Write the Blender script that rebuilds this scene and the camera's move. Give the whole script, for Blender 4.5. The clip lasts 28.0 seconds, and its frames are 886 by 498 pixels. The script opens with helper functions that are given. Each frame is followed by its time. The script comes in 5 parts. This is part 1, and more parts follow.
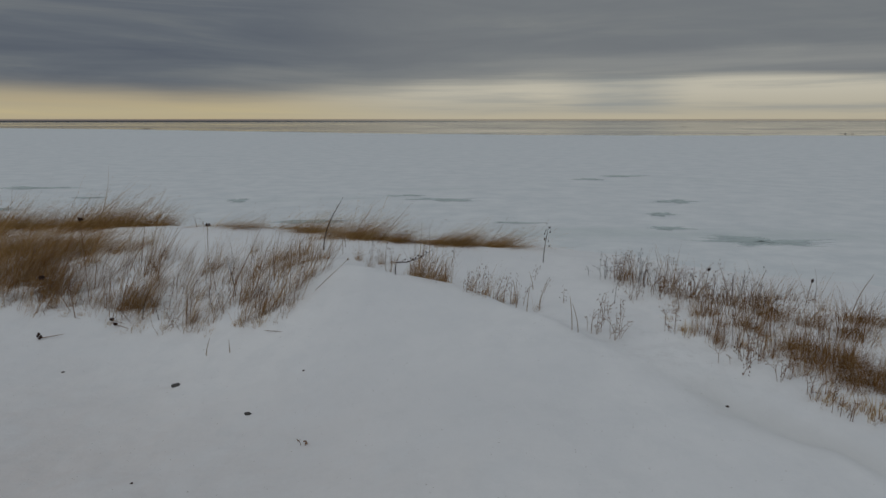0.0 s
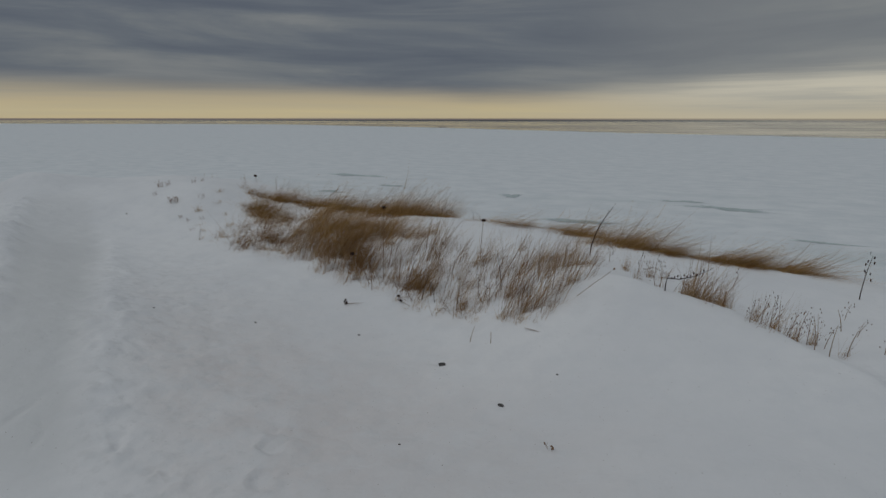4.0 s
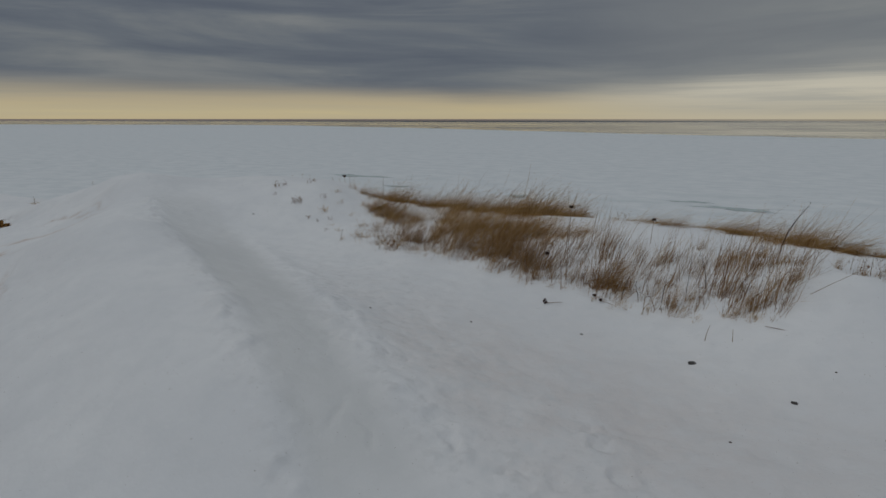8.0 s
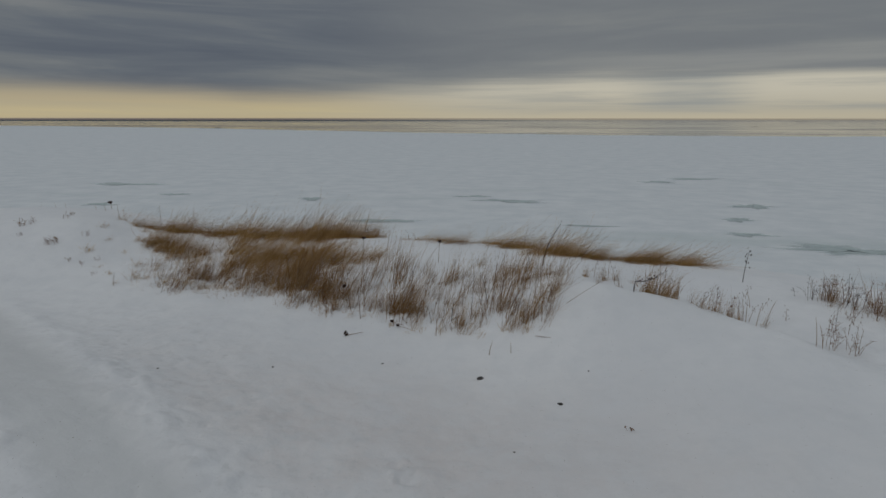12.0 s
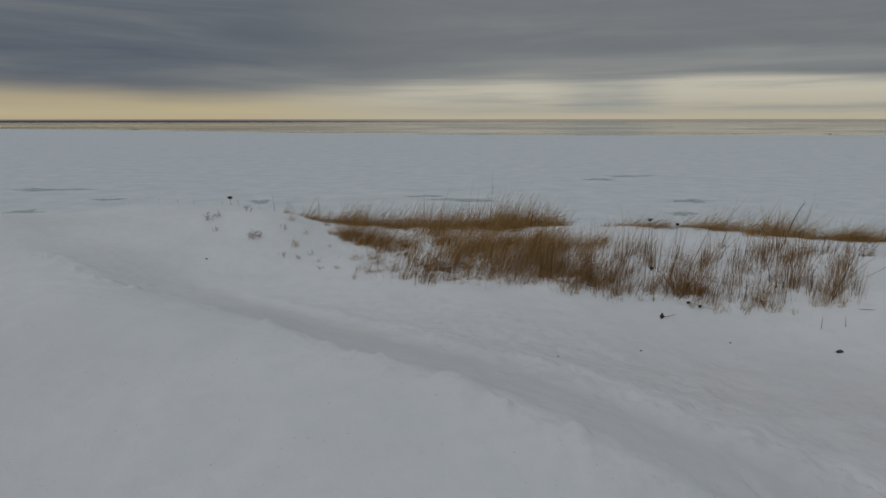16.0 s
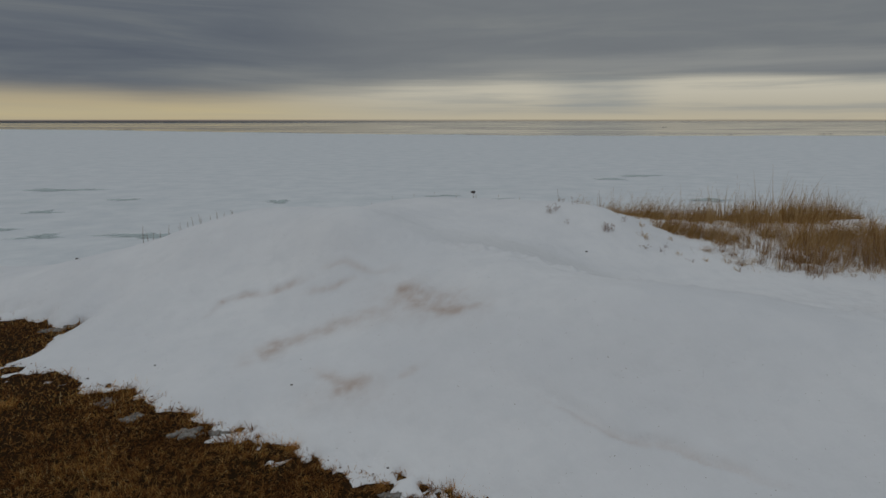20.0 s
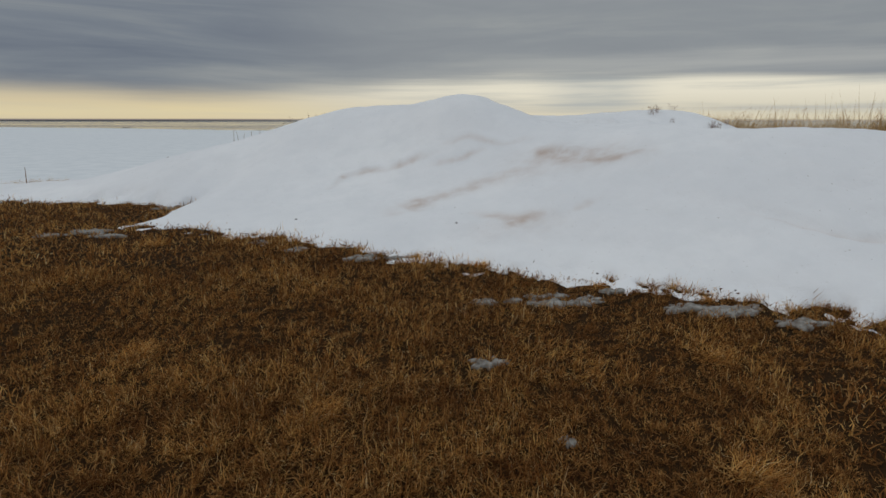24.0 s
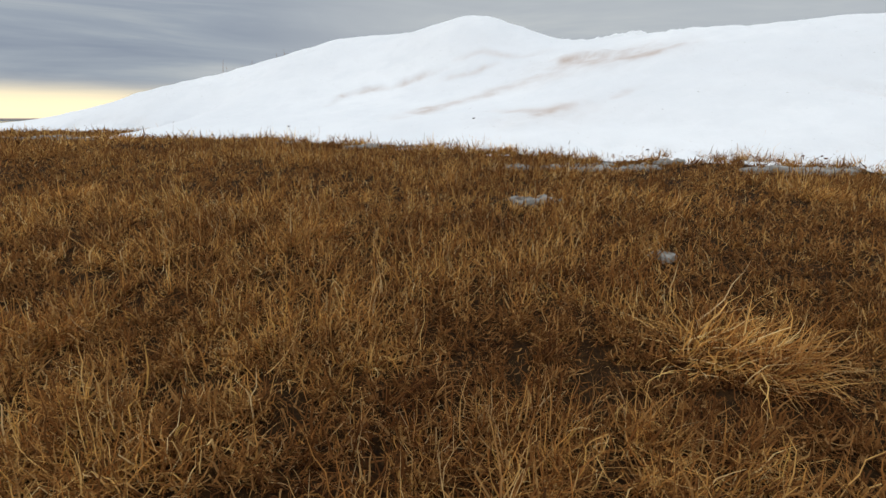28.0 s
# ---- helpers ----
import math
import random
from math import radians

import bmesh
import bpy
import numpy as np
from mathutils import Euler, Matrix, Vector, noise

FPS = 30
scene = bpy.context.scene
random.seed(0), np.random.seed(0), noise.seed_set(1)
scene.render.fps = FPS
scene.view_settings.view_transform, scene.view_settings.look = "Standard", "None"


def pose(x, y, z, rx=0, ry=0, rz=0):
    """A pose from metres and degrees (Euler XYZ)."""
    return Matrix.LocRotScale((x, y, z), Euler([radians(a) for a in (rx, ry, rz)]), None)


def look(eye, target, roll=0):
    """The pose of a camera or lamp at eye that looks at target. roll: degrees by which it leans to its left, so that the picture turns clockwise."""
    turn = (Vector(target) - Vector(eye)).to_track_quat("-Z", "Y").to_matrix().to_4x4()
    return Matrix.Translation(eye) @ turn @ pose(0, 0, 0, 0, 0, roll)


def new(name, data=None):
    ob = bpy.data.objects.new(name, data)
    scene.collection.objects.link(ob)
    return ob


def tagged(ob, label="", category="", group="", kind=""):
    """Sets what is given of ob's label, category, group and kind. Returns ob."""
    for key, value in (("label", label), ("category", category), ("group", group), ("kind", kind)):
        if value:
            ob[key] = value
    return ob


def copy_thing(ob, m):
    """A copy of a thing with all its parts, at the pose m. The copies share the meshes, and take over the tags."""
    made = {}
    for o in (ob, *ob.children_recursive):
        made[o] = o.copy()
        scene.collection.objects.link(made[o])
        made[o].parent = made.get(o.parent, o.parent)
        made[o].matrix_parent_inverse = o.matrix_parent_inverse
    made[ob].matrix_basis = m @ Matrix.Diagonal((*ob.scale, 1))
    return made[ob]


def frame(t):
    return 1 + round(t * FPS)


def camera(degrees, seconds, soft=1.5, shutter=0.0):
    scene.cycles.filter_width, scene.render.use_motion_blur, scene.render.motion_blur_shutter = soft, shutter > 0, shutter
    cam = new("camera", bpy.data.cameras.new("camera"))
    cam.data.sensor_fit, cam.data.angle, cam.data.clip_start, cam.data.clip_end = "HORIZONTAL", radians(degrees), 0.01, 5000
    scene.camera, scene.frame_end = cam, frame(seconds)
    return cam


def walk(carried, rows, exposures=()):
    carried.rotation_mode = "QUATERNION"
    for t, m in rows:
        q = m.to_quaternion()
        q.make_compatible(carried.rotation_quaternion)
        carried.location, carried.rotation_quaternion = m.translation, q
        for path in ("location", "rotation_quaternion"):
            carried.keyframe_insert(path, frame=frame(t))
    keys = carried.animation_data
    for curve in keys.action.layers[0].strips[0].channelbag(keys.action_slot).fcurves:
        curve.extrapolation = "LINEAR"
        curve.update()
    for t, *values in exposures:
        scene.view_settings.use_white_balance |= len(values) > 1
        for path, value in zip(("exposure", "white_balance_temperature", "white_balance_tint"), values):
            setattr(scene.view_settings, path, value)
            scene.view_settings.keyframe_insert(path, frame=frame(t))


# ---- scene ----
cam = camera(76.17, 28.0)
# seconds, x, y, z, yaw, pitch, roll
PATH = [
    (0.0, -0.000, 0.000, 2.550, -0.00, -12.96, 0.01),
    (0.5, -0.024, 0.020, 2.582, 0.70, -12.95, -0.04),
    (1.0, -0.041, 0.040, 2.597, 2.41, -12.93, 0.05),
    (1.5, -0.063, 0.045, 2.570, 4.83, -12.97, -0.02),
    (2.0, -0.068, 0.043, 2.572, 9.39, -12.97, 0.03),
    (2.5, -0.076, 0.056, 2.566, 15.35, -12.97, -0.01),
    (3.0, -0.063, 0.052, 2.610, 21.59, -13.01, 0.02),
    (3.5, -0.050, 0.045, 2.615, 26.98, -13.03, -0.03),
    (5.5, 0.004, 0.020, 2.494, 26.87, -12.99, -0.04),
    (6.0, -0.124, -0.025, 2.514, 26.67, -12.98, -0.07),
    (6.5, -0.526, -0.220, 2.524, 26.57, -13.01, -0.06),
    (7.0, -1.220, -0.523, 2.504, 26.69, -12.95, -0.02),
    (7.5, -2.081, -0.958, 2.536, 26.49, -12.85, 0.08),
    (8.0, -2.230, -1.070, 2.580, 26.45, -12.96, -0.02),
    (8.5, -2.215, -1.078, 2.603, 26.37, -12.93, -0.00),
    (9.0, -2.213, -1.053, 2.631, 24.46, -12.97, -0.01),
    (9.5, -2.199, -1.052, 2.702, 21.72, -12.98, 0.01),
    (10.0, -2.203, -1.058, 2.767, 18.89, -13.01, -0.01),
    (10.5, -2.208, -1.070, 2.805, 15.86, -13.02, -0.02),
    (11.0, -2.219, -1.092, 2.907, 12.38, -13.04, -0.02),
    (11.5, -2.187, -1.125, 3.013, 9.06, -12.98, -0.02),
    (12.0, -2.177, -1.125, 3.033, 5.70, -13.04, -0.04),
    (12.5, -2.166, -1.128, 2.950, 2.53, -13.01, -0.01),
    (14.5, -3.551, -1.171, 2.919, -0.84, -12.98, -0.02),
    (15.0, -4.555, -1.146, 2.918, -0.94, -12.97, -0.04),
    (15.5, -5.767, -1.127, 2.835, -1.24, -12.97, -0.05),
    (16.0, -6.829, -1.142, 2.771, -1.37, -12.95, 0.04),
    (16.5, -7.008, -1.210, 2.654, -1.35, -13.03, -0.10),
    (17.0, -7.019, -1.246, 2.655, -1.19, -13.04, -0.02),
    (17.5, -7.158, -1.223, 2.688, -1.34, -12.98, -0.05),
    (18.0, -7.606, -1.165, 2.666, -1.36, -12.95, 0.03),
    (18.5, -8.405, -1.085, 2.655, -1.55, -12.98, 0.08),
    (19.0, -9.411, -0.996, 2.624, -1.42, -12.89, 0.07),
    (19.5, -10.689, -0.911, 2.623, -1.61, -12.88, 0.14),
    (20.0, -12.179, -0.792, 2.618, -2.17, -12.91, 0.02),
    (20.5, -13.415, -0.748, 2.660, -2.43, -12.95, 0.17),
    (22.5, -13.664, -0.789, 2.615, -2.39, -12.96, 0.03),
    (23.0, -13.650, -0.781, 2.133, -2.32, -12.92, 0.05),
    (23.5, -13.633, -0.812, 1.455, -2.32, -12.92, 0.08),
    (24.0, -13.656, -0.825, 1.178, -2.32, -12.97, -0.06),
    (24.5, -13.706, -0.843, 1.179, -2.55, -12.98, -0.09),
    (25.0, -13.717, -0.847, 1.223, -2.55, -13.09, -0.12),
    (25.5, -13.708, -0.850, 0.838, -2.51, -12.91, 0.04),
    (26.0, -13.711, -0.854, 0.536, -2.44, -12.89, -0.01),
    (26.5, -13.714, -0.841, 0.411, -2.36, -13.01, 0.07),
    (27.0, -13.727, -0.817, 0.336, -2.40, -13.02, 0.03),
    (27.5, -13.740, -0.701, 0.321, -2.33, -12.95, -0.00),
    (28.0, -13.761, -0.356, 0.318, -2.51, -13.03, -0.03),
]
EXPOSURES = [(0.0, 0.0), (20.5, 0.0), (22.5, 0.0), (23.0, 0.12), (23.5, 0.38), (24.0, 0.62), (25.0, 0.7), (25.5, 0.84), (26.0, 1.08), (26.5, 1.27), (27.0, 1.4), (28.0, 1.47)]
walk(cam, [(t, pose(x, y, z, 90 + pitch, roll, yaw)) for t, x, y, z, yaw, pitch, roll in PATH], EXPOSURES)

# ---------------------------------------------------------------- world and sun
SUN_EL, SUN_AZ = 56.0, -115.0


class Nodes:
    """Small wrapper to write node graphs in few lines."""

    def __init__(self, tree):
        self.t = tree
        tree.nodes.clear()

    def add(self, kind, **sets):
        n = self.t.nodes.new(kind)
        for k, v in sets.items():
            if k == "op":
                n.operation = v
            elif k == "blend":
                n.blend_type = v
            elif k == "dtype":
                n.data_type = v
            elif k == "dims":
                n.noise_dimensions = v
        return n

    def link(self, a, b):
        self.t.links.new(a, b)

    def put(self, sock, v):
        if isinstance(v, bpy.types.NodeSocket):
            self.link(v, sock)
        else:
            sock.default_value = v

    def math(self, op, a, b=0.0, clamp=False):
        n = self.add("ShaderNodeMath", op=op)
        n.use_clamp = clamp
        self.put(n.inputs[0], a)
        self.put(n.inputs[1], b)
        return n.outputs[0]

    def mix(self, f, a, b, blend="MIX"):
        n = self.add("ShaderNodeMix", dtype="RGBA", blend=blend)
        self.put(n.inputs[0], f)
        self.put(n.inputs[6], a)
        self.put(n.inputs[7], b)
        return n.outputs[2]

    def noise(self, vec, scale, detail=4.0, rough=0.55, distortion=0.0):
        n = self.add("ShaderNodeTexNoise")
        if vec is not None:
            self.link(vec, n.inputs["Vector"])
        n.inputs["Scale"].default_value = scale
        n.inputs["Detail"].default_value = detail
        n.inputs["Roughness"].default_value = rough
        n.inputs["Distortion"].default_value = distortion
        return n.outputs["Fac"]

    def ramp(self, fac, stops, mode="LINEAR"):
        n = self.add("ShaderNodeValToRGB")
        n.color_ramp.interpolation = mode
        e = n.color_ramp.elements
        while len(e) < len(stops):
            e.new(0.5)
        for el, (p, c) in zip(e, stops):
            el.position = p
            el.color = (*c, 1) if len(c) == 3 else c
        self.put(n.inputs[0], fac)
        return n.outputs[0]

    def remap(self, v, a, b, c=0.0, d=1.0):
        n = self.add("ShaderNodeMapRange")
        n.interpolation_type = "SMOOTHSTEP"
        self.put(n.inputs[0], v)
        for i, x in enumerate((a, b, c, d)):
            n.inputs[i + 1].default_value = x
        return n.outputs[0]

    def scaled(self, vec, sx, sy, sz):
        n = self.add("ShaderNodeVectorMath", op="MULTIPLY")
        self.link(vec, n.inputs[0])
        n.inputs[1].default_value = (sx, sy, sz)
        return n.outputs[0]


def c3(v):
    return (*v, 1.0)


world = bpy.data.worlds.new("overcast_sky")
world.use_nodes = True
scene.world = world
w = Nodes(world.node_tree)
direction = w.add("ShaderNodeTexCoord").outputs["Generated"]
sep = w.add("ShaderNodeSeparateXYZ")
w.link(direction, sep.inputs[0])
elev = w.math("MULTIPLY", w.math("ARCSINE", sep.outputs[2]), 57.296)
azim = w.math("MULTIPLY", w.math("ARCTAN2", sep.outputs[0], sep.outputs[1]), 57.296)
comb = w.add("ShaderNodeCombineXYZ")
w.link(w.math("MULTIPLY", azim, 0.030), comb.inputs[0])
w.link(w.math("MULTIPLY", elev, 0.75), comb.inputs[1])
streaks = w.noise(comb.outputs[0], 1.0, 7.0, 0.62, 0.25)
comb2 = w.add("ShaderNodeCombineXYZ")
w.link(w.math("MULTIPLY", azim, 0.042), comb2.inputs[0])
w.link(w.math("MULTIPLY", elev, 0.36), comb2.inputs[1])
comb2.inputs[2].default_value = 4.0
billow = w.math("ADD", w.math("MULTIPLY", w.noise(comb2.outputs[0], 1.0, 7.0, 0.57, 0.5), 0.86), w.math("MULTIPLY", streaks, 0.14))
right = w.remap(azim, -24.0, 2.0)
# height of the cloud base along the horizon, in degrees: it sags once and lifts towards the right
along_sky = w.math("DIVIDE", w.math("ADD", azim, 60.0), 100.0, True)
base_ramp = [(0.0, 2.8), (0.2, 2.7), (0.3, 2.5), (0.36, 2.15), (0.42, 2.2), (0.52, 2.7), (0.62, 3.4), (0.7, 3.75), (0.85, 3.75), (1.0, 3.4)]
cloud_base = w.math("MULTIPLY", w.ramp(along_sky, [(p, (v / 6.0,) * 3) for p, v in base_ramp], "EASE"), 6.0)
above = w.math("SUBTRACT", elev, cloud_base)
wavy = w.math("ADD", above, w.math("MULTIPLY", w.math("SUBTRACT", streaks, 0.5), w.remap(azim, 0.0, 22.0, 1.7, 0.7)))
glow_l = w.ramp(w.math("DIVIDE", elev, 4.0, True), [(0.0, (0.47, 0.395, 0.245)), (0.15, (0.49, 0.415, 0.25)), (0.4, (0.41, 0.35, 0.235)), (0.7, (0.30, 0.275, 0.22)), (1.0, (0.22, 0.215, 0.205))])
glow_r = w.ramp(w.math("DIVIDE", elev, 6.0, True), [(0.0, (0.47, 0.42, 0.31)), (0.12, (0.42, 0.39, 0.31)), (0.4, (0.50, 0.47, 0.385)), (0.7, (0.51, 0.485, 0.405)), (1.0, (0.40, 0.385, 0.335))])
glow = w.mix(right, glow_l, glow_r)
veil = w.math("MULTIPLY", w.remap(streaks, 0.44, 0.62), w.remap(azim, -12.0, 14.0, 0.25, 1.0))
glow = w.mix(w.math("MULTIPLY", veil, 0.6), glow, c3((0.27, 0.28, 0.27)))
shower = w.math("MULTIPLY", w.remap(w.math("ABSOLUTE", w.math("SUBTRACT", azim, 17.0)), 1.0, 7.0, 1.0, 0.0), w.remap(elev, 0.2, 1.2))
glow = w.mix(w.math("MULTIPLY", shower, w.remap(streaks, 0.3, 0.6, 0.3, 0.75)), glow, c3((0.27, 0.285, 0.28)))
deck_c = w.ramp(w.remap(billow, 0.30, 0.72), [(0.0, (0.092, 0.107, 0.134)), (0.45, (0.120, 0.136, 0.158)), (0.75, (0.150, 0.164, 0.177)), (1.0, (0.188, 0.198, 0.203))])
deck_r = w.mix(w.math("MULTIPLY", w.remap(azim, -22.0, 0.0), 0.5), deck_c, c3((0.218, 0.228, 0.227)))
# a thin bright gap between two decks on the right
gap = w.math("MULTIPLY", w.remap(w.math("ABSOLUTE", w.math("SUBTRACT", w.math("SUBTRACT", above, 1.3), w.math("MULTIPLY", w.math("SUBTRACT", streaks, 0.5), 2.4))), 0.0, 1.3, 1.0, 0.0), w.remap(azim, -6.0, 24.0))
deck_r = w.mix(w.math("MULTIPLY", gap, 0.4), deck_r, c3((0.33, 0.33, 0.31)))
soft_edge = w.remap(wavy, -1.1, 1.3)
crisp_edge = w.remap(wavy, -0.45, 0.4)
low = w.mix(w.mix(w.remap(azim, 8.0, 30.0), soft_edge, crisp_edge), glow, deck_r)
# away from the lit horizon the overcast is even, and brighter overhead
behind = w.remap(w.math("ABSOLUTE", w.math("SUBTRACT", azim, -15.0)), 75.0, 120.0)
low = w.mix(behind, low, c3((0.24, 0.265, 0.29)))
high = w.mix(w.remap(elev, 13.0, 42.0), low, c3((0.285, 0.314, 0.336)))
sea = w.mix(right, c3((0.145, 0.125, 0.12)), c3((0.27, 0.24, 0.19)))
sky = w.mix(w.remap(elev, -0.06, 0.02), sea, high)
nish = w.add("ShaderNodeTexSky")
nish.sky_type, nish.sun_disc = "NISHITA", False
nish.sun_elevation, nish.sun_rotation = radians(SUN_EL), radians(SUN_AZ)
clear = w.add("ShaderNodeBackground")
w.link(nish.outputs[0], clear.inputs[0])
clear.inputs[1].default_value = 0.05
cloud = w.add("ShaderNodeBackground")
w.link(sky, cloud.inputs[0])
cloud.inputs[1].default_value = 1.0
both = w.add("ShaderNodeMixShader")
both.inputs[0].default_value = 0.97
w.link(clear.outputs[0], both.inputs[1])
w.link(cloud.outputs[0], both.inputs[2])
w.link(both.outputs[0], w.add("ShaderNodeOutputWorld").inputs[0])

lamp = bpy.data.lights.new("sun", "SUN")
lamp.energy, lamp.angle, lamp.color = 0.36, radians(40), (1.0, 0.95, 0.86)
sun = new("sun", lamp)
sun.matrix_world = look((0, 0, 30), (-30 * math.cos(radians(SUN_EL)) * math.sin(radians(SUN_AZ)), -30 * math.cos(radians(SUN_EL)) * math.cos(radians(SUN_AZ)), 30 - 30 * math.sin(radians(SUN_EL))))


# ---------------------------------------------------------------- materials
def material(name, build):
    m = bpy.data.materials.new(name)
    m.use_nodes = True
    n = Nodes(m.node_tree)
    s = n.add("ShaderNodeBsdfPrincipled")
    n.link(s.outputs[0], n.add("ShaderNodeOutputMaterial").inputs[0])
    n.obj = n.add("ShaderNodeTexCoord").outputs["Object"]
    build(n, s)
    return m


def bump(n, s, height, strength, distance):
    b = n.add("ShaderNodeBump")
    b.inputs["Strength"].default_value = strength
    b.inputs["Distance"].default_value = distance
    n.link(height, b.inputs["Height"])
    n.link(b.outputs[0], s.inputs["Normal"])


def attr(n, name):
    a = n.add("ShaderNodeAttribute")
    a.attribute_name = name
    return a.outputs["Fac"]


def m_snow(n, s):
    big = n.noise(n.obj, 0.55, 5.0, 0.6)
    mid = n.noise(n.obj, 3.5, 5.0, 0.6)
    fine = n.noise(n.obj, 28.0, 4.0, 0.65)
    col = n.ramp(n.remap(big, 0.3, 0.7), [(0.0, (0.775, 0.785, 0.815)), (1.0, (0.855, 0.86, 0.88))])
    col = n.mix(n.math("MULTIPLY", n.remap(mid, 0.42, 0.7), 0.4), col, c3((0.74, 0.755, 0.785)))
    # grey of packed snow; by the bank it also holds the fold's shading
    packed = n.math("MULTIPLY", attr(n, "packed"), n.remap(mid, 0.2, 0.6, 0.75, 1.0))
    col = n.mix(packed, col, c3((0.70, 0.705, 0.715)))
    trod = n.math("MULTIPLY", attr(n, "trodden"), n.remap(n.noise(n.obj, 2.2, 5.0, 0.65), 0.3, 0.65, 0.5, 1.0))
    col = n.mix(n.math("MULTIPLY", trod, 0.7), col, c3((0.67, 0.62, 0.61)))
    # shade of the small pits in churned snow, put into the colour
    pock_shade = n.math("MULTIPLY", attr(n, "rough"), n.remap(n.noise(n.obj, 9.0, 4.0, 0.6), 0.5, 0.72))
    col = n.mix(n.math("MULTIPLY", pock_shade, 0.5), col, c3((0.62, 0.62, 0.63)))
    # the sand tint also paints the shade of small ridges and a crack
    sand = n.math("MULTIPLY", attr(n, "sand"), n.remap(n.noise(n.obj, 7.0, 5.0, 0.6), 0.3, 0.62, 0.5, 1.0))
    col = n.mix(sand, col, c3((0.52, 0.40, 0.335)))
    # mottling painted in place of the shade that small bumps would show
    bump_shade = n.remap(n.noise(n.obj, 6.5, 6.0, 0.62, 0.3), 0.44, 0.66)
    col = n.mix(n.math("MULTIPLY", bump_shade, n.math("ADD", n.math("MULTIPLY", attr(n, "rough"), 0.4), 0.1)), col, c3((0.73, 0.738, 0.76)))
    specks = n.math("GREATER_THAN", n.noise(n.obj, 60.0, 1.0, 0.4), 0.79)
    col = n.mix(n.math("MULTIPLY", specks, 0.6), col, c3((0.25, 0.21, 0.17)))
    n.link(col, s.inputs["Base Color"])
    s.inputs["Roughness"].default_value = 0.72
    s.inputs["Specular IOR Level"].default_value = 0.25
    clot = n.noise(n.obj, 11.0, 5.0, 0.6)
    h = n.math("ADD", n.math("ADD", n.math("MULTIPLY", mid, 1.0), n.math("MULTIPLY", clot, 0.45)), n.math("MULTIPLY", fine, 0.12))
    bump(n, s, h, 0.5, 0.03)


def m_ice(n, s):
    v = n.scaled(n.obj, 0.012, 0.05, 1.0)
    streak = n.noise(v, 1.0, 6.0, 0.62, 0.6)
    v2 = n.scaled(n.obj, 0.16, 0.2, 1.0)
    rub = n.noise(v2, 1.0, 7.0, 0.7)
    col = n.ramp(n.remap(rub, 0.3, 0.7), [(0.0, (0.69, 0.73, 0.765)), (0.5, (0.755, 0.785, 0.815)), (1.0, (0.82, 0.845, 0.87))])
    wet = n.math("MULTIPLY", n.remap(streak, 0.60, 0.74), 0.55)
    col = n.mix(wet, col, c3((0.56, 0.63, 0.64)))
    n.link(col, s.inputs["Base Color"])
    s.inputs["Roughness"].default_value = 0.6
    s.inputs["Specular IOR Level"].default_value = 0.25
    bump(n, s, rub, 0.35, 0.5)


def m_pool(n, s):
    v = n.scaled(n.obj, 0.35, 0.9, 1.0)
    a = n.noise(v, 1.0, 6.0, 0.65)
    col = n.ramp(a, [(0.3, (0.45, 0.54, 0.54)), (0.7, (0.60, 0.67, 0.68))])
    n.link(col, s.inputs["Base Color"])
    n.link(n.remap(n.math("ADD", attr(n, "wet"), n.math("SUBTRACT", a, 0.5)), 0.08, 0.75, 0.0, 0.85), s.inputs["Alpha"])
    s.inputs["Roughness"].default_value = 0.5
    s.inputs["Specular IOR Level"].default_value = 0.2


def m_water(n, s):
    v = n.scaled(n.obj, 0.004, 0.02, 1.0)
    a = n.noise(v, 1.0, 6.0, 0.6)
    col = n.ramp(a, [(0.35, (0.05, 0.06, 0.065)), (0.7, (0.09, 0.095, 0.095))])
    n.link(col, s.inputs["Base Color"])
    s.inputs["IOR"].default_value = 1.33
    at = n.add("ShaderNodeSeparateXYZ")
    n.link(n.obj, at.inputs[0])
    far = n.remap(at.outputs[1], 2400.0, 4200.0)
    side = n.remap(n.math("DIVIDE", at.outputs[0], at.outputs[1]), -0.55, 0.15, 1.0, 0.12)
    ruffle = n.math("MULTIPLY", far, side)
    n.link(n.math("ADD", n.remap(a, 0.35, 0.7, 0.07, 0.18), n.math("MULTIPLY", ruffle, 0.45)), s.inputs["Roughness"])
    n.link(n.remap(ruffle, 0.0, 1.0, 0.5, 0.0), s.inputs["Specular IOR Level"])
    bump(n, s, n.noise(n.scaled(n.obj, 0.03, 0.12, 1.0), 1.0, 5.0, 0.6), 0.12, 0.3)


def m_soil(n, s):
    a = n.noise(n.obj, 60.0, 6.0, 0.7)
    b = n.noise(n.obj, 3.1, 4.0, 0.6)
    col = n.ramp(a, [(0.3, (0.014, 0.007, 0.003)), (0.55, (0.05, 0.024, 0.008)), (0.75, (0.12, 0.06, 0.018))])
    col = n.mix(n.remap(b, 0.45, 0.7), col, c3((0.03, 0.017, 0.006)))
    n.link(col, s.inputs["Base Color"])
    s.inputs["Roughness"].default_value = 0.95
    s.inputs["Specular IOR Level"].default_value = 0.1
    bump(n, s, a, 0.8, 0.03)


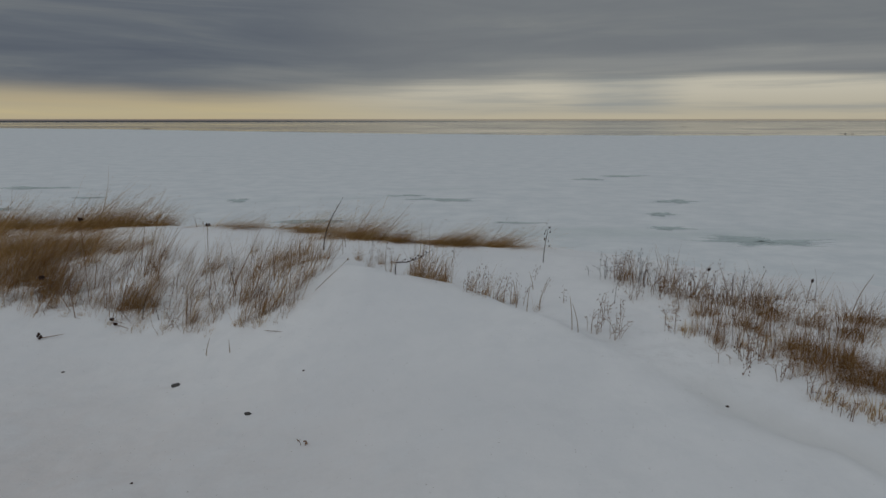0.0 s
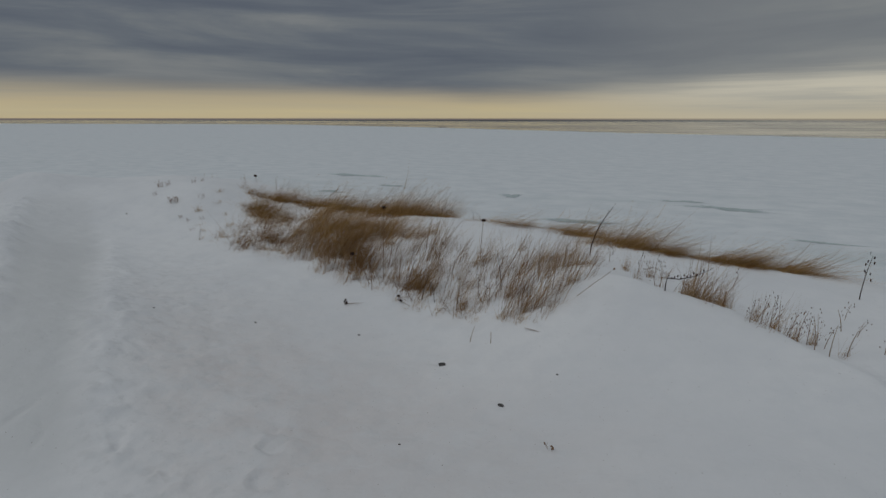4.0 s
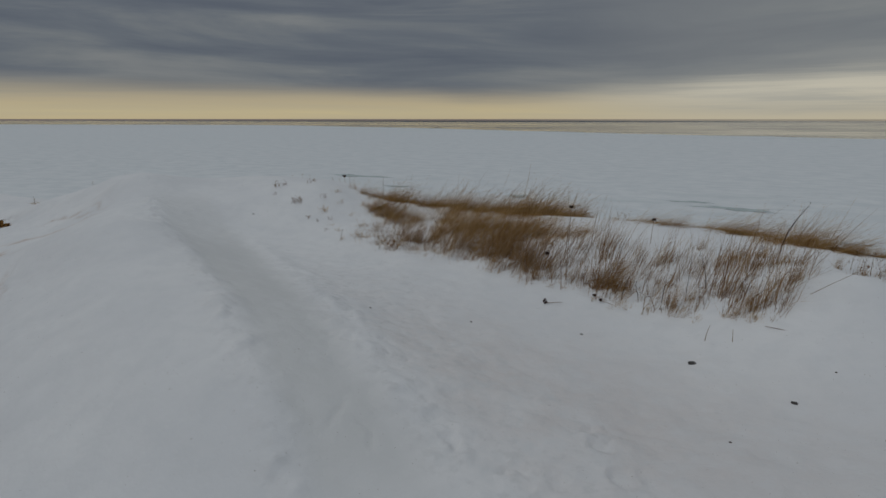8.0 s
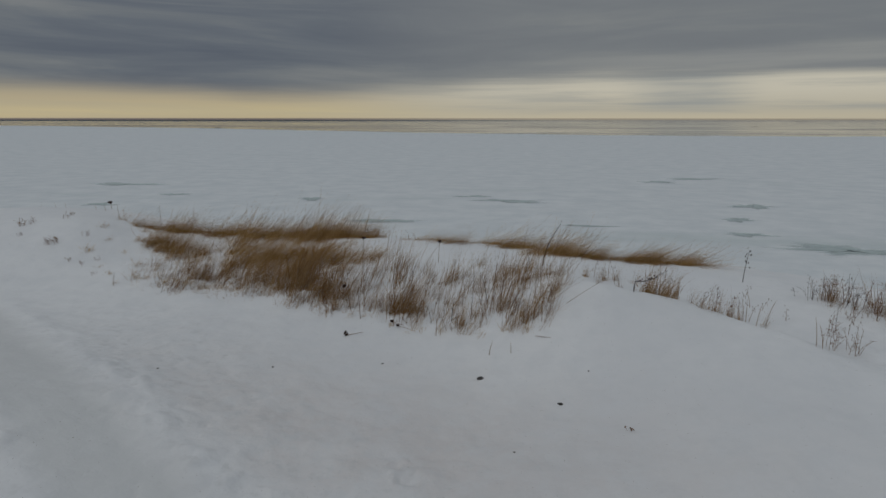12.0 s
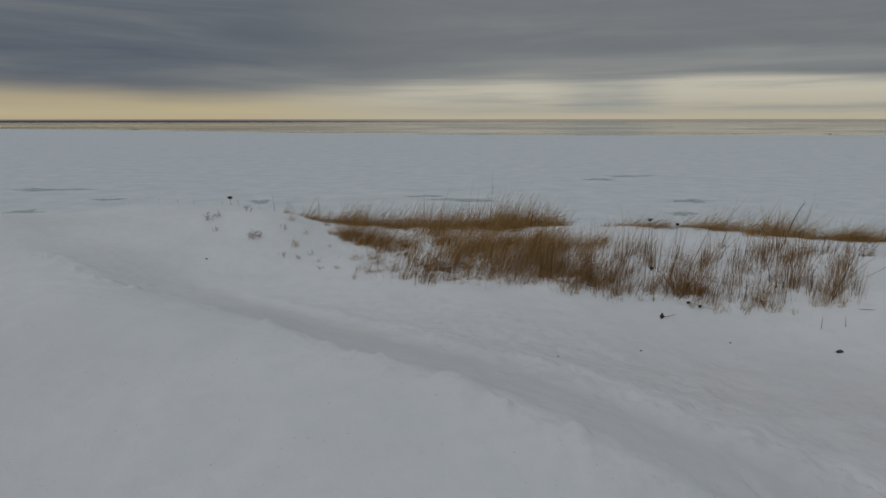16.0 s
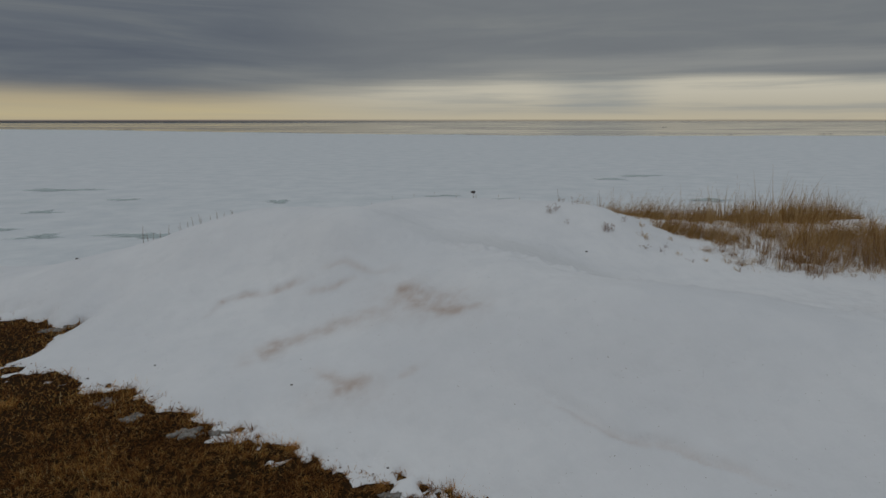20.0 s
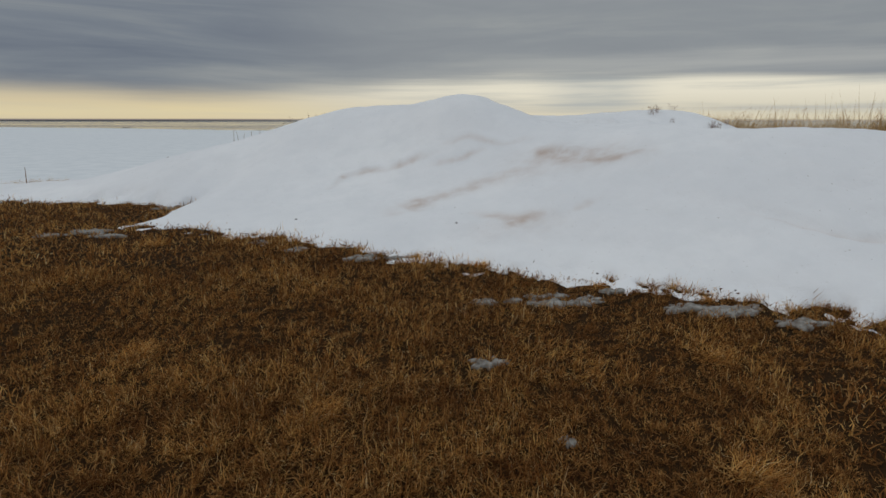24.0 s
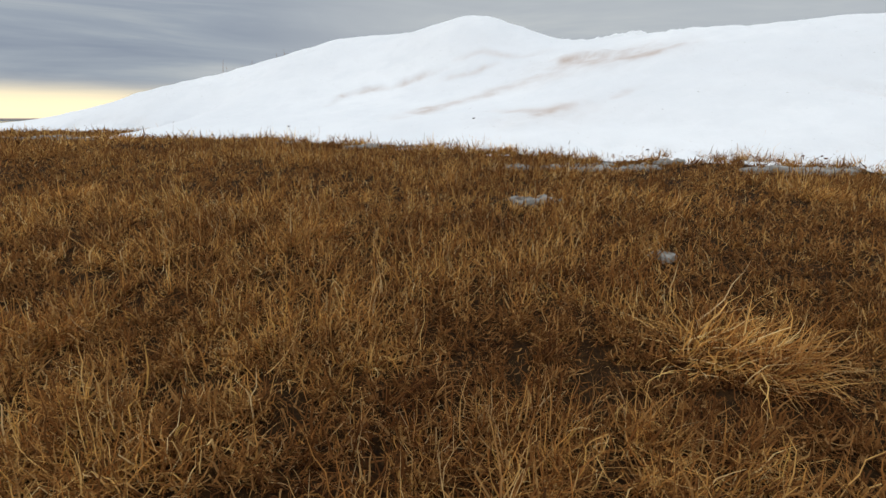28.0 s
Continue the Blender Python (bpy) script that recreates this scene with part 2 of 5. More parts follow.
def blade_material(name, stops, patch, patch_scale, strip_dark=0.0):
    """The last value darkens the blades in a strip across the lawn; both ends of the lawn are darkened less."""
    def build(n, s):
        g = n.add("ShaderNodeNewGeometry")
        col = n.ramp(g.outputs["Random Per Island"], stops)
        pn = n.noise(n.obj, patch_scale, 4.0, 0.6)
        if strip_dark:
            yy = n.add("ShaderNodeSeparateXYZ")
            n.link(n.obj, yy.inputs[0])
            strip = n.remap(n.math("ABSOLUTE", n.math("SUBTRACT", yy.outputs[1], 0.6)), 0.3, 1.3, strip_dark, 0.0)
            # both ends of the lawn take less of the dark patches
            dry = n.math("SUBTRACT", n.remap(yy.outputs[0], -15.2, -14.0, -0.07, 0.0), n.remap(yy.outputs[0], -13.3, -12.4, 0.0, 0.06))
            pn = n.math("ADD", n.math("ADD", pn, strip), dry)
        col = n.mix(n.math("MULTIPLY", n.remap(pn, 0.42, 0.68), 0.75), col, c3(patch), "MULTIPLY")
        if strip_dark:
            fine = n.remap(n.noise(n.obj, 9.0, 3.0, 0.6), 0.5, 0.66)
            col = n.mix(n.math("MULTIPLY", fine, 0.6), col, c3(patch), "MULTIPLY")
        n.link(col, s.inputs["Base Color"])
        s.inputs["Roughness"].default_value = 0.8
        s.inputs["Specular IOR Level"].default_value = 0.05
        thin = n.add("ShaderNodeBsdfTranslucent")
        n.link(col, thin.inputs[0])
        mixed = n.add("ShaderNodeMixShader")
        mixed.inputs[0].default_value = 0.4
        n.link(s.outputs[0], mixed.inputs[1])
        n.link(thin.outputs[0], mixed.inputs[2])
        n.link(mixed.outputs[0], [x for x in n.t.nodes if x.bl_idname == "ShaderNodeOutputMaterial"][0].inputs[0])
    return material(name, build)


def plain(name, dark, light, scale, rough=0.8, spec=0.25, relief=0.3, depth=0.01):
    def build(n, s):
        a = n.noise(n.obj, scale, 5.0, 0.6)
        n.link(n.ramp(a, [(0.3, dark), (0.7, light)]), s.inputs["Base Color"])
        s.inputs["Roughness"].default_value = rough
        s.inputs["Specular IOR Level"].default_value = spec
        bump(n, s, a, relief, depth)
    return material(name, build)


SNOW = material("snow", m_snow)
ICE = material("lake_ice", m_ice)
POOL = material("melt_pool", m_pool)
WATER = material("open_water", m_water)
SOIL = material("thatch_soil", m_soil)
LAWN = blade_material("dead_lawn_blade", [(0.0, (0.30, 0.12, 0.036)), (0.2, (0.55, 0.25, 0.068)), (0.44, (0.73, 0.39, 0.11)), (0.48, (0.67, 0.42, 0.115)), (0.53, (0.76, 0.41, 0.115)), (0.85, (0.86, 0.57, 0.21)), (1.0, (0.88, 0.68, 0.36))], (0.52, 0.43, 0.44), 3.2, 0.04)
# the lying layer is darker: rotted blades, plus shade between blades put into colour
THATCH = blade_material("old_thatch", [(0.0, (0.11, 0.045, 0.016)), (0.4, (0.26, 0.115, 0.035)), (0.8, (0.43, 0.215, 0.066)), (1.0, (0.60, 0.37, 0.145))], (0.52, 0.43, 0.44), 3.2, 0.04)
BEACH = blade_material("dry_beach_grass", [(0.0, (0.20, 0.105, 0.038)), (0.4, (0.40, 0.235, 0.092)), (0.75, (0.54, 0.355, 0.155)), (1.0, (0.68, 0.53, 0.31))], (0.72, 0.64, 0.56), 1.2)
PALE = blade_material("pale_dry_stem", [(0.0, (0.14, 0.075, 0.04)), (0.4, (0.29, 0.172, 0.09)), (1.0, (0.47, 0.335, 0.195))], (0.75, 0.68, 0.64), 1.5)
TAN = blade_material("tan_dry_stem", [(0.0, (0.135, 0.072, 0.033)), (0.4, (0.31, 0.18, 0.082)), (0.75, (0.46, 0.295, 0.145)), (1.0, (0.62, 0.47, 0.29))], (0.7, 0.62, 0.58), 1.3)
BROWN = blade_material("brown_bank_grass", [(0.0, (0.10, 0.046, 0.018)), (0.4, (0.25, 0.128, 0.05)), (0.75, (0.39, 0.225, 0.09)), (1.0, (0.54, 0.38, 0.2))], (0.65, 0.58, 0.52), 1.6)
FROST = plain("frosted_twig", (0.22, 0.14, 0.12), (0.44, 0.35, 0.32), 30, 0.85)
HERB = plain("dry_herb", (0.16, 0.085, 0.045), (0.32, 0.19, 0.11), 30, 0.85)
RUSSET = plain("russet_leaf", (0.06, 0.024, 0.014), (0.2, 0.085, 0.045), 40, 0.85)
DARK = plain("dark_seed", (0.022, 0.012, 0.010), (0.075, 0.038, 0.03), 40, 0.85)
STONE = plain("wet_stone", (0.025, 0.022, 0.022), (0.085, 0.075, 0.07), 25, 0.45, 0.5)
def m_lump(n, s):
    a = n.noise(n.obj, 60.0, 4.0, 0.6)
    n.link(n.ramp(a, [(0.3, (0.07, 0.05, 0.035)), (0.42, (0.17, 0.145, 0.12)), (0.55, (0.31, 0.295, 0.27)), (0.8, (0.45, 0.435, 0.415))]), s.inputs["Base Color"])
    s.inputs["Roughness"].default_value = 0.32
    s.inputs["IOR"].default_value = 1.31
    s.inputs["Transmission Weight"].default_value = 0.2
    bump(n, s, a, 0.8, 0.015)


LUMP = material("old_ice", m_lump)
SLUSH = plain("old_snow", (0.13, 0.11, 0.09), (0.37, 0.358, 0.335), 26, 0.6, 0.3, 0.6, 0.02)
DRIFTWOOD = plain("dark_wood", (0.07, 0.055, 0.06), (0.2, 0.17, 0.18), 0.3, 0.9)


# ---------------------------------------------------------------- terrain
rng = np.random.default_rng(11)


def lattice(ix, iy, seed):
    h = (ix.astype(np.int64) * 374761393 + iy.astype(np.int64) * 668265263 + seed * 1274126177) & 0xFFFFFFFF
    h = ((h ^ (h >> 13)) * 1103515245) & 0xFFFFFFFF
    h = h ^ (h >> 16)
    return (h & 0xFFFF) / 65535.0


def vnoise(x, y, seed=0):
    ix, iy = np.floor(x), np.floor(y)
    fx, fy = x - ix, y - iy
    fx, fy = fx * fx * (3 - 2 * fx), fy * fy * (3 - 2 * fy)
    a, b = lattice(ix, iy, seed), lattice(ix + 1, iy, seed)
    c, d = lattice(ix, iy + 1, seed), lattice(ix + 1, iy + 1, seed)
    return (a + (b - a) * fx) * (1 - fy) + (c + (d - c) * fx) * fy - 0.5


def fbm(x, y, scale, octaves=4, seed=0, gain=0.5):
    out, amp = 0.0, 1.0
    for k in range(octaves):
        out = out + amp * vnoise(x * scale + 17.3 * k, y * scale - 9.1 * k, seed + k)
        scale, amp = scale * 2.03, amp * gain
    return out


def smooth(a, b, v):
    u = np.clip((v - a) / (b - a), 0, 1)
    return u * u * (3 - 2 * u)


# drifts of the snow: centre x, y, half-widths, height
DUNE = [
    (-13.1, 6.5, 0.6, 0.6, 0.52), (-14.6, 7.5, 0.95, 0.9, 0.53), (-12.0, 8.6, 2.2, 2.2, 1.02), (-11.5, 5.4, 0.9, 0.8, 0.42), (-10.2, 4.1, 1.4, 0.8, 0.54),
    (-16.5, 7.2, 1.3, 0.8, 0.43), (-10.1, 7.9, 0.9, 0.8, 0.24), (-8.2, 2.9, 1.8, 1.1, 0.43), (-6.0, 2.2, 1.5, 1.1, 0.46), (-7.6, 5.6, 2.2, 1.4, 0.16),
]
RIDGE = [
    (-7.5, 8.9, 2.2, 1.2, 0.38), (-4.7, 8.6, 2.0, 1.3, 0.40), (-5.0, 5.6, 1.8, 1.3, 0.13), (-1.0, 5.9, 0.8, 0.75, 0.38), (-2.0, 7.8, 1.7, 1.3, 0.52),
    (0.6, 5.0, 1.3, 1.1, 0.27), (1.2, 7.6, 1.6, 1.4, 0.39), (4.2, 5.0, 2.0, 2.0, 0.42), (0.0, 2.4, 2.0, 1.6, 0.28), (-2.6, 3.6, 1.8, 1.5, -0.13),
]
SHOULDERS = [
    (-11.1, 11.2, 1.5, 1.2, 0.2), (-9.3, 7.85, 0.55, 0.6, 0.14), (-11.3, 8.5, 0.8, 0.8, -0.13), (-10.1, 4.25, 1.0, 0.5, 0.025), (-9.3, 3.85, 0.7, 0.5, 0.03), (-8.5, 3.7, 0.9, 0.6, 0.05),
]
DRIFTS = DUNE + RIDGE + SHOULDERS
# the lip of the trodden path, from the dune's crest down to the lawn
LIP = [(-12.6, 6.45), (-9.75, 4.66), (-6.9, 3.05), (-5.3, 2.0), (-3.7, 0.85)]
# the crest of the pointed drift between the clump and the bank; beyond it the snow falls away
CREST = [(2.5, 3.3), (2.15, 3.75), (1.45, 4.26), (1.09, 4.72), (0.72, 5.16), (0.4, 5.5), (0.05, 5.68), (-0.5, 5.72), (-1.0, 5.9), (-1.4, 6.1)]
LAKE = -13.0


def lawn_h(x, y):
    yc = np.clip(y, -4.0, 4.7)
    return np.where(yc > 0, -0.24 + 0.17 * yc - 0.018 * yc * yc, -0.24 + 0.17 * yc + 0.012 * yc * yc) + 0.03 * fbm(x, y, 0.7, 3, 5)


def snow_line(x):
    """y at which the snow begins, along the lawn's edge."""
    return np.interp(x, [-40, -16.5, -16.4, -15.9, -15.4, -14.9, -14.4, -13.9, -13.4, -12.9, -12.4, -11.8, -11.1, -9, -7, 0, 40],
                     [4.7, 4.7, 4.66, 4.5, 4.25, 4.08, 3.72, 3.42, 3.2, 2.92, 2.78, 2.48, 2.1, 1.1, 0.3, -3, -15])


def into_snow(x, y):
    """Distance past the snow's edge; the lawn runs into a pocket behind a tongue of snow."""
    tongue = x + 16.5 - 0.16 * (y - 4.7)
    back = np.interp(x, [-40, -22, -18.96, -17.85, -17.1, -16.6, -16.3], [8.6, 7.1, 6.43, 6.26, 6.05, 5.8, 5.9])
    return np.maximum(np.minimum(y - snow_line(x), tongue * 1.5), y - back)


def bluff_edge(x):
    return np.interp(x, [-60, -22, -19, -17, -15, -13, -11, -9, -7, -4, -1, 1, 3, 5, 8, 60], [9.5, 8.6, 8.5, 8.6, 9.4, 11.0, 11.9, 10.8, 9.9, 9.6, 9.2, 8.8, 7.9, 7.0, 6.4, 4.0]) + 0.25 * fbm(x, x * 0, 0.5, 3, 8)


def polyline_side(x, y, line):
    """Signed distance from a bent line (positive on its left), and how far along it."""
    best, side, along = np.full(np.shape(x), 1e9), np.zeros(np.shape(x)), np.zeros(np.shape(x))
    for k, ((ax, ay), (bx, by)) in enumerate(zip(line, line[1:])):
        ux, uy = bx - ax, by - ay
        n = math.hypot(ux, uy)
        u = np.clip(((x - ax) * ux + (y - ay) * uy) / n ** 2, 0, 1)
        dx, dy = x - ax - u * ux, y - ay - u * uy
        d = np.hypot(dx, dy)
        s = np.sign(ux * dy - uy * dx)
        near = d < best
        best, side, along = np.where(near, d, best), np.where(near, s, side), np.where(near, k + u, along)
    return best * side, along


def crest_side(x, y):
    """Signed distance past the crest of the pointed drift (positive on its lee side), and how far along it."""
    return polyline_side(x, y, CREST)


def path_masks(x, y):
    s, along = polyline_side(x, y, LIP)
    s = s + 0.05 * fbm(x, y, 2.4, 4, 21) + 0.05 * fbm(x, y, 7.0, 3, 24)
    ends = smooth(0.0, 0.4, along) * (1 - smooth(3.3, 4.0, along))
    width = np.interp(along, [0, 1, 2, 3, 4], [0.8, 1.0, 0.8, 0.72, 0.8]) + 0.1 * fbm(x, y, 1.6, 3, 25)
    bed = smooth(-0.07, 0.2, s) * (1 - smooth(width - 0.1, width + 0.25, s)) * ends
    rim = np.exp(-((s + 0.08) / 0.14) ** 2) * ends
    far_rim = np.exp(-((s - width - 0.25) / 0.22) ** 2) * ends * smooth(0.8, 1.6, along)
    return bed, rim, far_rim, 0.2 + 0.8 * smooth(0.4, 1.8, along)


# scuffs and footprints in the trodden snow: place and radius
FEET = [(-3.87, 2.26, 0.09), (-3.72, 2.17, 0.07), (-3.37, 2.19, 0.07), (-3.27, 2.24, 0.08), (-3.04, 2.24, 0.07), (-2.85, 2.77, 0.10), (-2.65, 2.51, 0.09), (-2.97, 2.92, 0.06), (-5.45, 2.97, 0.05), (-5.24, 2.98, 0.06), (-4.64, 3.06, 0.06), (-4.96, 3.2, 0.05)]


def edge_crumbs(x, y):
    """The thin edge of the snow breaks up into crumbs and holes."""
    return 0.42 * fbm(x, y, 6.0, 3, 7) + 0.14 * fbm(x, y, 15.0, 2, 17)


def terrain(x, y):
    """Height of the snow's surface."""
    base = lawn_h(x, y)
    add = 0.06 + 0 * x
    for cx, cy, sx, sy, a in DRIFTS:
        add = add + a * np.exp(-0.5 * ((x - cx) / sx) ** 2 - 0.5 * ((y - cy) / sy) ** 2)
    bed, rim, far_rim, deep = path_masks(x, y)
    clod = np.maximum(fbm(x, y, 6.5, 3, 22) + 0.05, 0)
    add = add - 0.045 * deep * bed + (0.012 + 0.10 * clod) * rim + (0.022 + 0.055 * clod) * far_rim
    c, run = crest_side(x, y)
    lee = -c + 0.05 * fbm(x, y, 1.5, 2, 27)
    over = smooth(1.0, 3.4, run) * (1 - smooth(7.9, 8.9, run))
    add = add - 0.15 * over * np.where(lee > 0, 1 - np.exp(-(lee / 0.22) ** 2), 0) * np.exp(-(np.maximum(lee, 0) / 0.9) ** 2) + 0.035 * over * np.exp(-(lee / 0.3) ** 2)
    # scour and drift lines
    add = add + 0.05 * fbm(x, y, 0.45, 3, 2) + 0.022 * fbm(x, y, 1.7, 4, 3) + 0.012 * fbm(x, y, 5.0, 3, 9) + 0.011 * fbm(x, y, 9.0, 2, 19) * (0.3 + 0.7 * (1 - smooth(-10.5, -8.5, x)))
    rough = trodden(x, y)
    churn = roughness(x, y)
    add = add + rough * 0.04 * fbm(x, y, 3.2, 3, 4) + churn * (0.028 * np.abs(fbm(x, y, 3.1, 3, 28)) + 0.015 * fbm(x, y, 8.5, 3, 14))
    add = add - 0.05 * np.exp(-((x + 1.2) / 0.6) ** 2 - ((y - 3.8) / 0.5) ** 2)
    add = add - 0.03 * np.exp(-((x + 2.37) / 0.1) ** 2 - ((y - 4.56) / 0.07) ** 2)
    for fx, fy, fr in FEET:
        r = (((x - fx) / fr) ** 2 + ((y - fy) / (0.75 * fr)) ** 2) * np.exp(3.0 * fbm(x, y, 9.0, 3, 23))
        add = add - 0.3 * fr * np.exp(-r * r) + 0.16 * fr * np.exp(-((np.sqrt(r) - 1.3) / 0.35) ** 2)
    add = add + clumped(x, y) * (0.09 * np.maximum(fbm(x, y, 3.6, 3, 41), 0) + 0.03 * fbm(x, y, 8.0, 2, 42))
    for points, wd, hgt in SCARPS:
        add = add + hgt * stroke(x, y, points, wd)
    e = into_snow(x, y) + 0.14 * fbm(x, y, 2.2, 3, 6)
    d = e + edge_crumbs(x, y) * (1 - smooth(0.08, 0.4, e))
    thick = np.where(d > 0, np.maximum(add, 0.03) * (1 - np.exp(-(np.maximum(e, 0) + 0.04) / 0.4)) * (1 - np.exp(-np.maximum(d, 0) / 0.07)), d * 0.5)
    h = base + thick
    e = np.maximum(y - bluff_edge(x), 0)
    drop = np.where(e < 1.4, 0.25 * e * e, 0.49 + 0.7 * (e - 1.4))
    return np.maximum(h - drop, LAKE - 1.0)


# small wind-cut ridges on the dune's face: from, to, width, height
SCARPS = [
    ([(-14.65, 5.46), (-14.55, 5.66), (-14.24, 5.77), (-13.85, 5.75), (-13.5, 5.69)], 0.055, 0.042), ([(-13.54, 5.53), (-13.3, 5.49), (-13.09, 5.53), (-12.95, 5.58)], 0.045, 0.02),
    ([(-13.38, 5.81), (-13.12, 5.8), (-12.82, 5.67), (-12.45, 5.5)], 0.05, 0.018), ([(-13.7, 4.62), (-13.3, 4.84), (-12.94, 4.84), (-12.3, 4.7)], 0.13, 0.014), ([(-12.5, 5.22), (-12.2, 4.95), (-11.95, 4.68)], 0.06, 0.035),
    ([(-11.35, 3.32), (-11.25, 3.23), (-10.82, 2.86), (-10.4, 2.59), (-9.85, 2.25)], 0.04, -0.04), ([(1.7, 4.1), (2.07, 3.7), (2.34, 3.43), (2.6, 3.22), (2.75, 3.0), (2.9, 2.75)], 0.11, -0.055),
    ([(-4.72, 2.3), (-4.68, 2.1), (-4.67, 1.9)], 0.03, -0.025), ([(-4.55, 2.15), (-4.4, 1.96), (-4.25, 1.85)], 0.03, -0.025),
]
# blown sand on the dune: from, to, width, amount
STREAKS = [
    ([(-12.5, 5.14), (-12.3, 4.96), (-12.02, 4.64)], 0.05, 0.75), ([(-12.5, 4.96), (-12.15, 4.6), (-11.85, 4.36), (-11.55, 4.25)], 0.07, 0.75), ([(-12.6, 5.06), (-12.2, 4.72), (-11.7, 4.34)], 0.2, 0.5),
    ([(-13.85, 4.46), (-13.6, 4.62), (-13.22, 4.76), (-12.81, 4.78), (-12.28, 4.59)], 0.13, 0.34), ([(-13.84, 4.47), (-13.55, 4.62)], 0.15, 0.8), ([(-13.6, 4.6), (-13.25, 4.75)], 0.12, 0.5), ([(-13.35, 4.72), (-13.0, 4.77)], 0.13, 0.5),
    ([(-13.15, 4.08), (-12.89, 3.84), (-12.58, 3.65)], 0.07, 0.65), ([(-13.0, 3.72), (-12.6, 3.68)], 0.15, 0.75), ([(-12.42, 3.74), (-12.2, 3.76)], 0.045, 0.4),
]
# painted shade beside the wind-cut ridges and in the crack, and one sand smear
SHADE_AND_SMEAR = [
    ([(-14.65, 5.40), (-14.55, 5.58), (-14.24, 5.69), (-13.85, 5.67), (-13.5, 5.62)], 0.04, 0.6), ([(-13.54, 5.46), (-13.3, 5.41), (-13.09, 5.45), (-12.95, 5.5)], 0.035, 0.4),
    ([(-13.38, 5.74), (-13.12, 5.73), (-12.82, 5.6), (-12.45, 5.43)], 0.04, 0.3), ([(-13.3, 3.75), (-12.4, 3.5)], 0.25, 0.16), ([(-11.3, 3.2), (-10.82, 2.84), (-10.4, 2.59), (-9.85, 2.25)], 0.035, 0.3),
]
SANDS_AND_SHADE = STREAKS + SHADE_AND_SMEAR


def trodden(x, y):
    return np.exp(-(((x + 3.1) + 0.9 * (y - 3.3)) / 2.9) ** 2 - ((y - 3.3) / 1.5) ** 2)


def roughness(x, y):
    """Where boots have churned the snow: beside the path, before the clump, and on the slope to the bank."""
    s, run = polyline_side(x, y, LIP)
    beside = smooth(0.6, 1.0, s) * (1 - smooth(1.7, 3.2, s)) * smooth(1.0, 2.0, run)
    bank = np.exp(-(((x - 1.75) + 0.8 * (y - 4.6)) / 0.55) ** 2 - ((y - 4.6) / 0.8) ** 2)
    return np.clip(np.maximum(np.maximum(beside * (1 - smooth(-1.9, -1.2, x)), 0.55 * trodden(x, y)), 0.8 * bank), 0, 1)


def clumped(x, y):
    """Where snow has caught round the grass stems."""
    front = np.interp(x, [-9, -7.5, -6, -4.3, -2.6, -1.3, 0.8], [7.0, 6.5, 6.3, 5.85, 5.4, 5.3, 5.2])
    a = smooth(-0.15, 0.1, y - front) * (1 - smooth(0.5, 1.6, y - front)) * smooth(-9.2, -8.4, x) * (1 - smooth(-1.6, -0.6, x))
    b = np.exp(-((y - np.interp(x, [1.5, 2.2, 3.2, 4.5], [5.6, 5.1, 4.3, 3.9])) / 0.7) ** 2) * smooth(1.2, 1.9, x)
    return np.maximum(a, b)


def stroke(x, y, points, wd):
    """1 on a bent stroke, fading over its width and at its ends."""
    best, run, total = np.full(np.shape(x), 1e9), np.zeros(np.shape(x)), 0.0
    wob = 0.10 * fbm(x, y, 2.5, 3, 31)
    for (ax, ay), (bx, by) in zip(points, points[1:]):
        ux, uy = bx - ax, by - ay
        n = math.hypot(ux, uy)
        u = np.clip(((x - ax) * ux + (y - ay) * uy) / n ** 2, 0, 1)
        d = np.hypot(x - ax - u * ux + wob, y - ay - u * uy + wob)
        near = d < best
        best, run, total = np.where(near, d, best), np.where(near, total + u * n, run), total + n
    v = run / total
    return np.exp(-(best / wd) ** 2) * (0.25 + 0.75 * smooth(0.0, 0.2, v) * (1 - smooth(0.7, 1.0, v)))


def sand_shade_mask(x, y):
    out = 0 * x
    for points, wd, amt in SANDS_AND_SHADE:
        out = np.maximum(out, amt * stroke(x, y, points, wd))
    return out * np.clip(0.95 + 0.35 * fbm(x + y, x - 0.4 * y, 5.0, 3, 33) + 0.6 * fbm(x, y, 14.0, 2, 34), 0.5, 1.15)


def axis(f0, f1, step, lo, hi, grow=1.22):
    mid = list(np.arange(f0, f1 + 1e-6, step))
    right, s = [], step
    while (right or mid)[-1] < hi:
        s *= grow
        right.append((right or mid)[-1] + s)
    left, s = [], step
    while (left or [f0])[-1] > lo:
        s *= grow
        left.append((left or [f0])[-1] - s)
    return np.array(left[::-1] + mid + right)


def refined(values, *spans):
    """The same lines with one more between each two in the spans given."""
    mid = 0.5 * (values[1:] + values[:-1])
    return np.sort(np.concatenate([values, mid[np.any([(mid > a) & (mid < b) for a, b in zip(spans[::2], spans[1::2])], axis=0)]]))


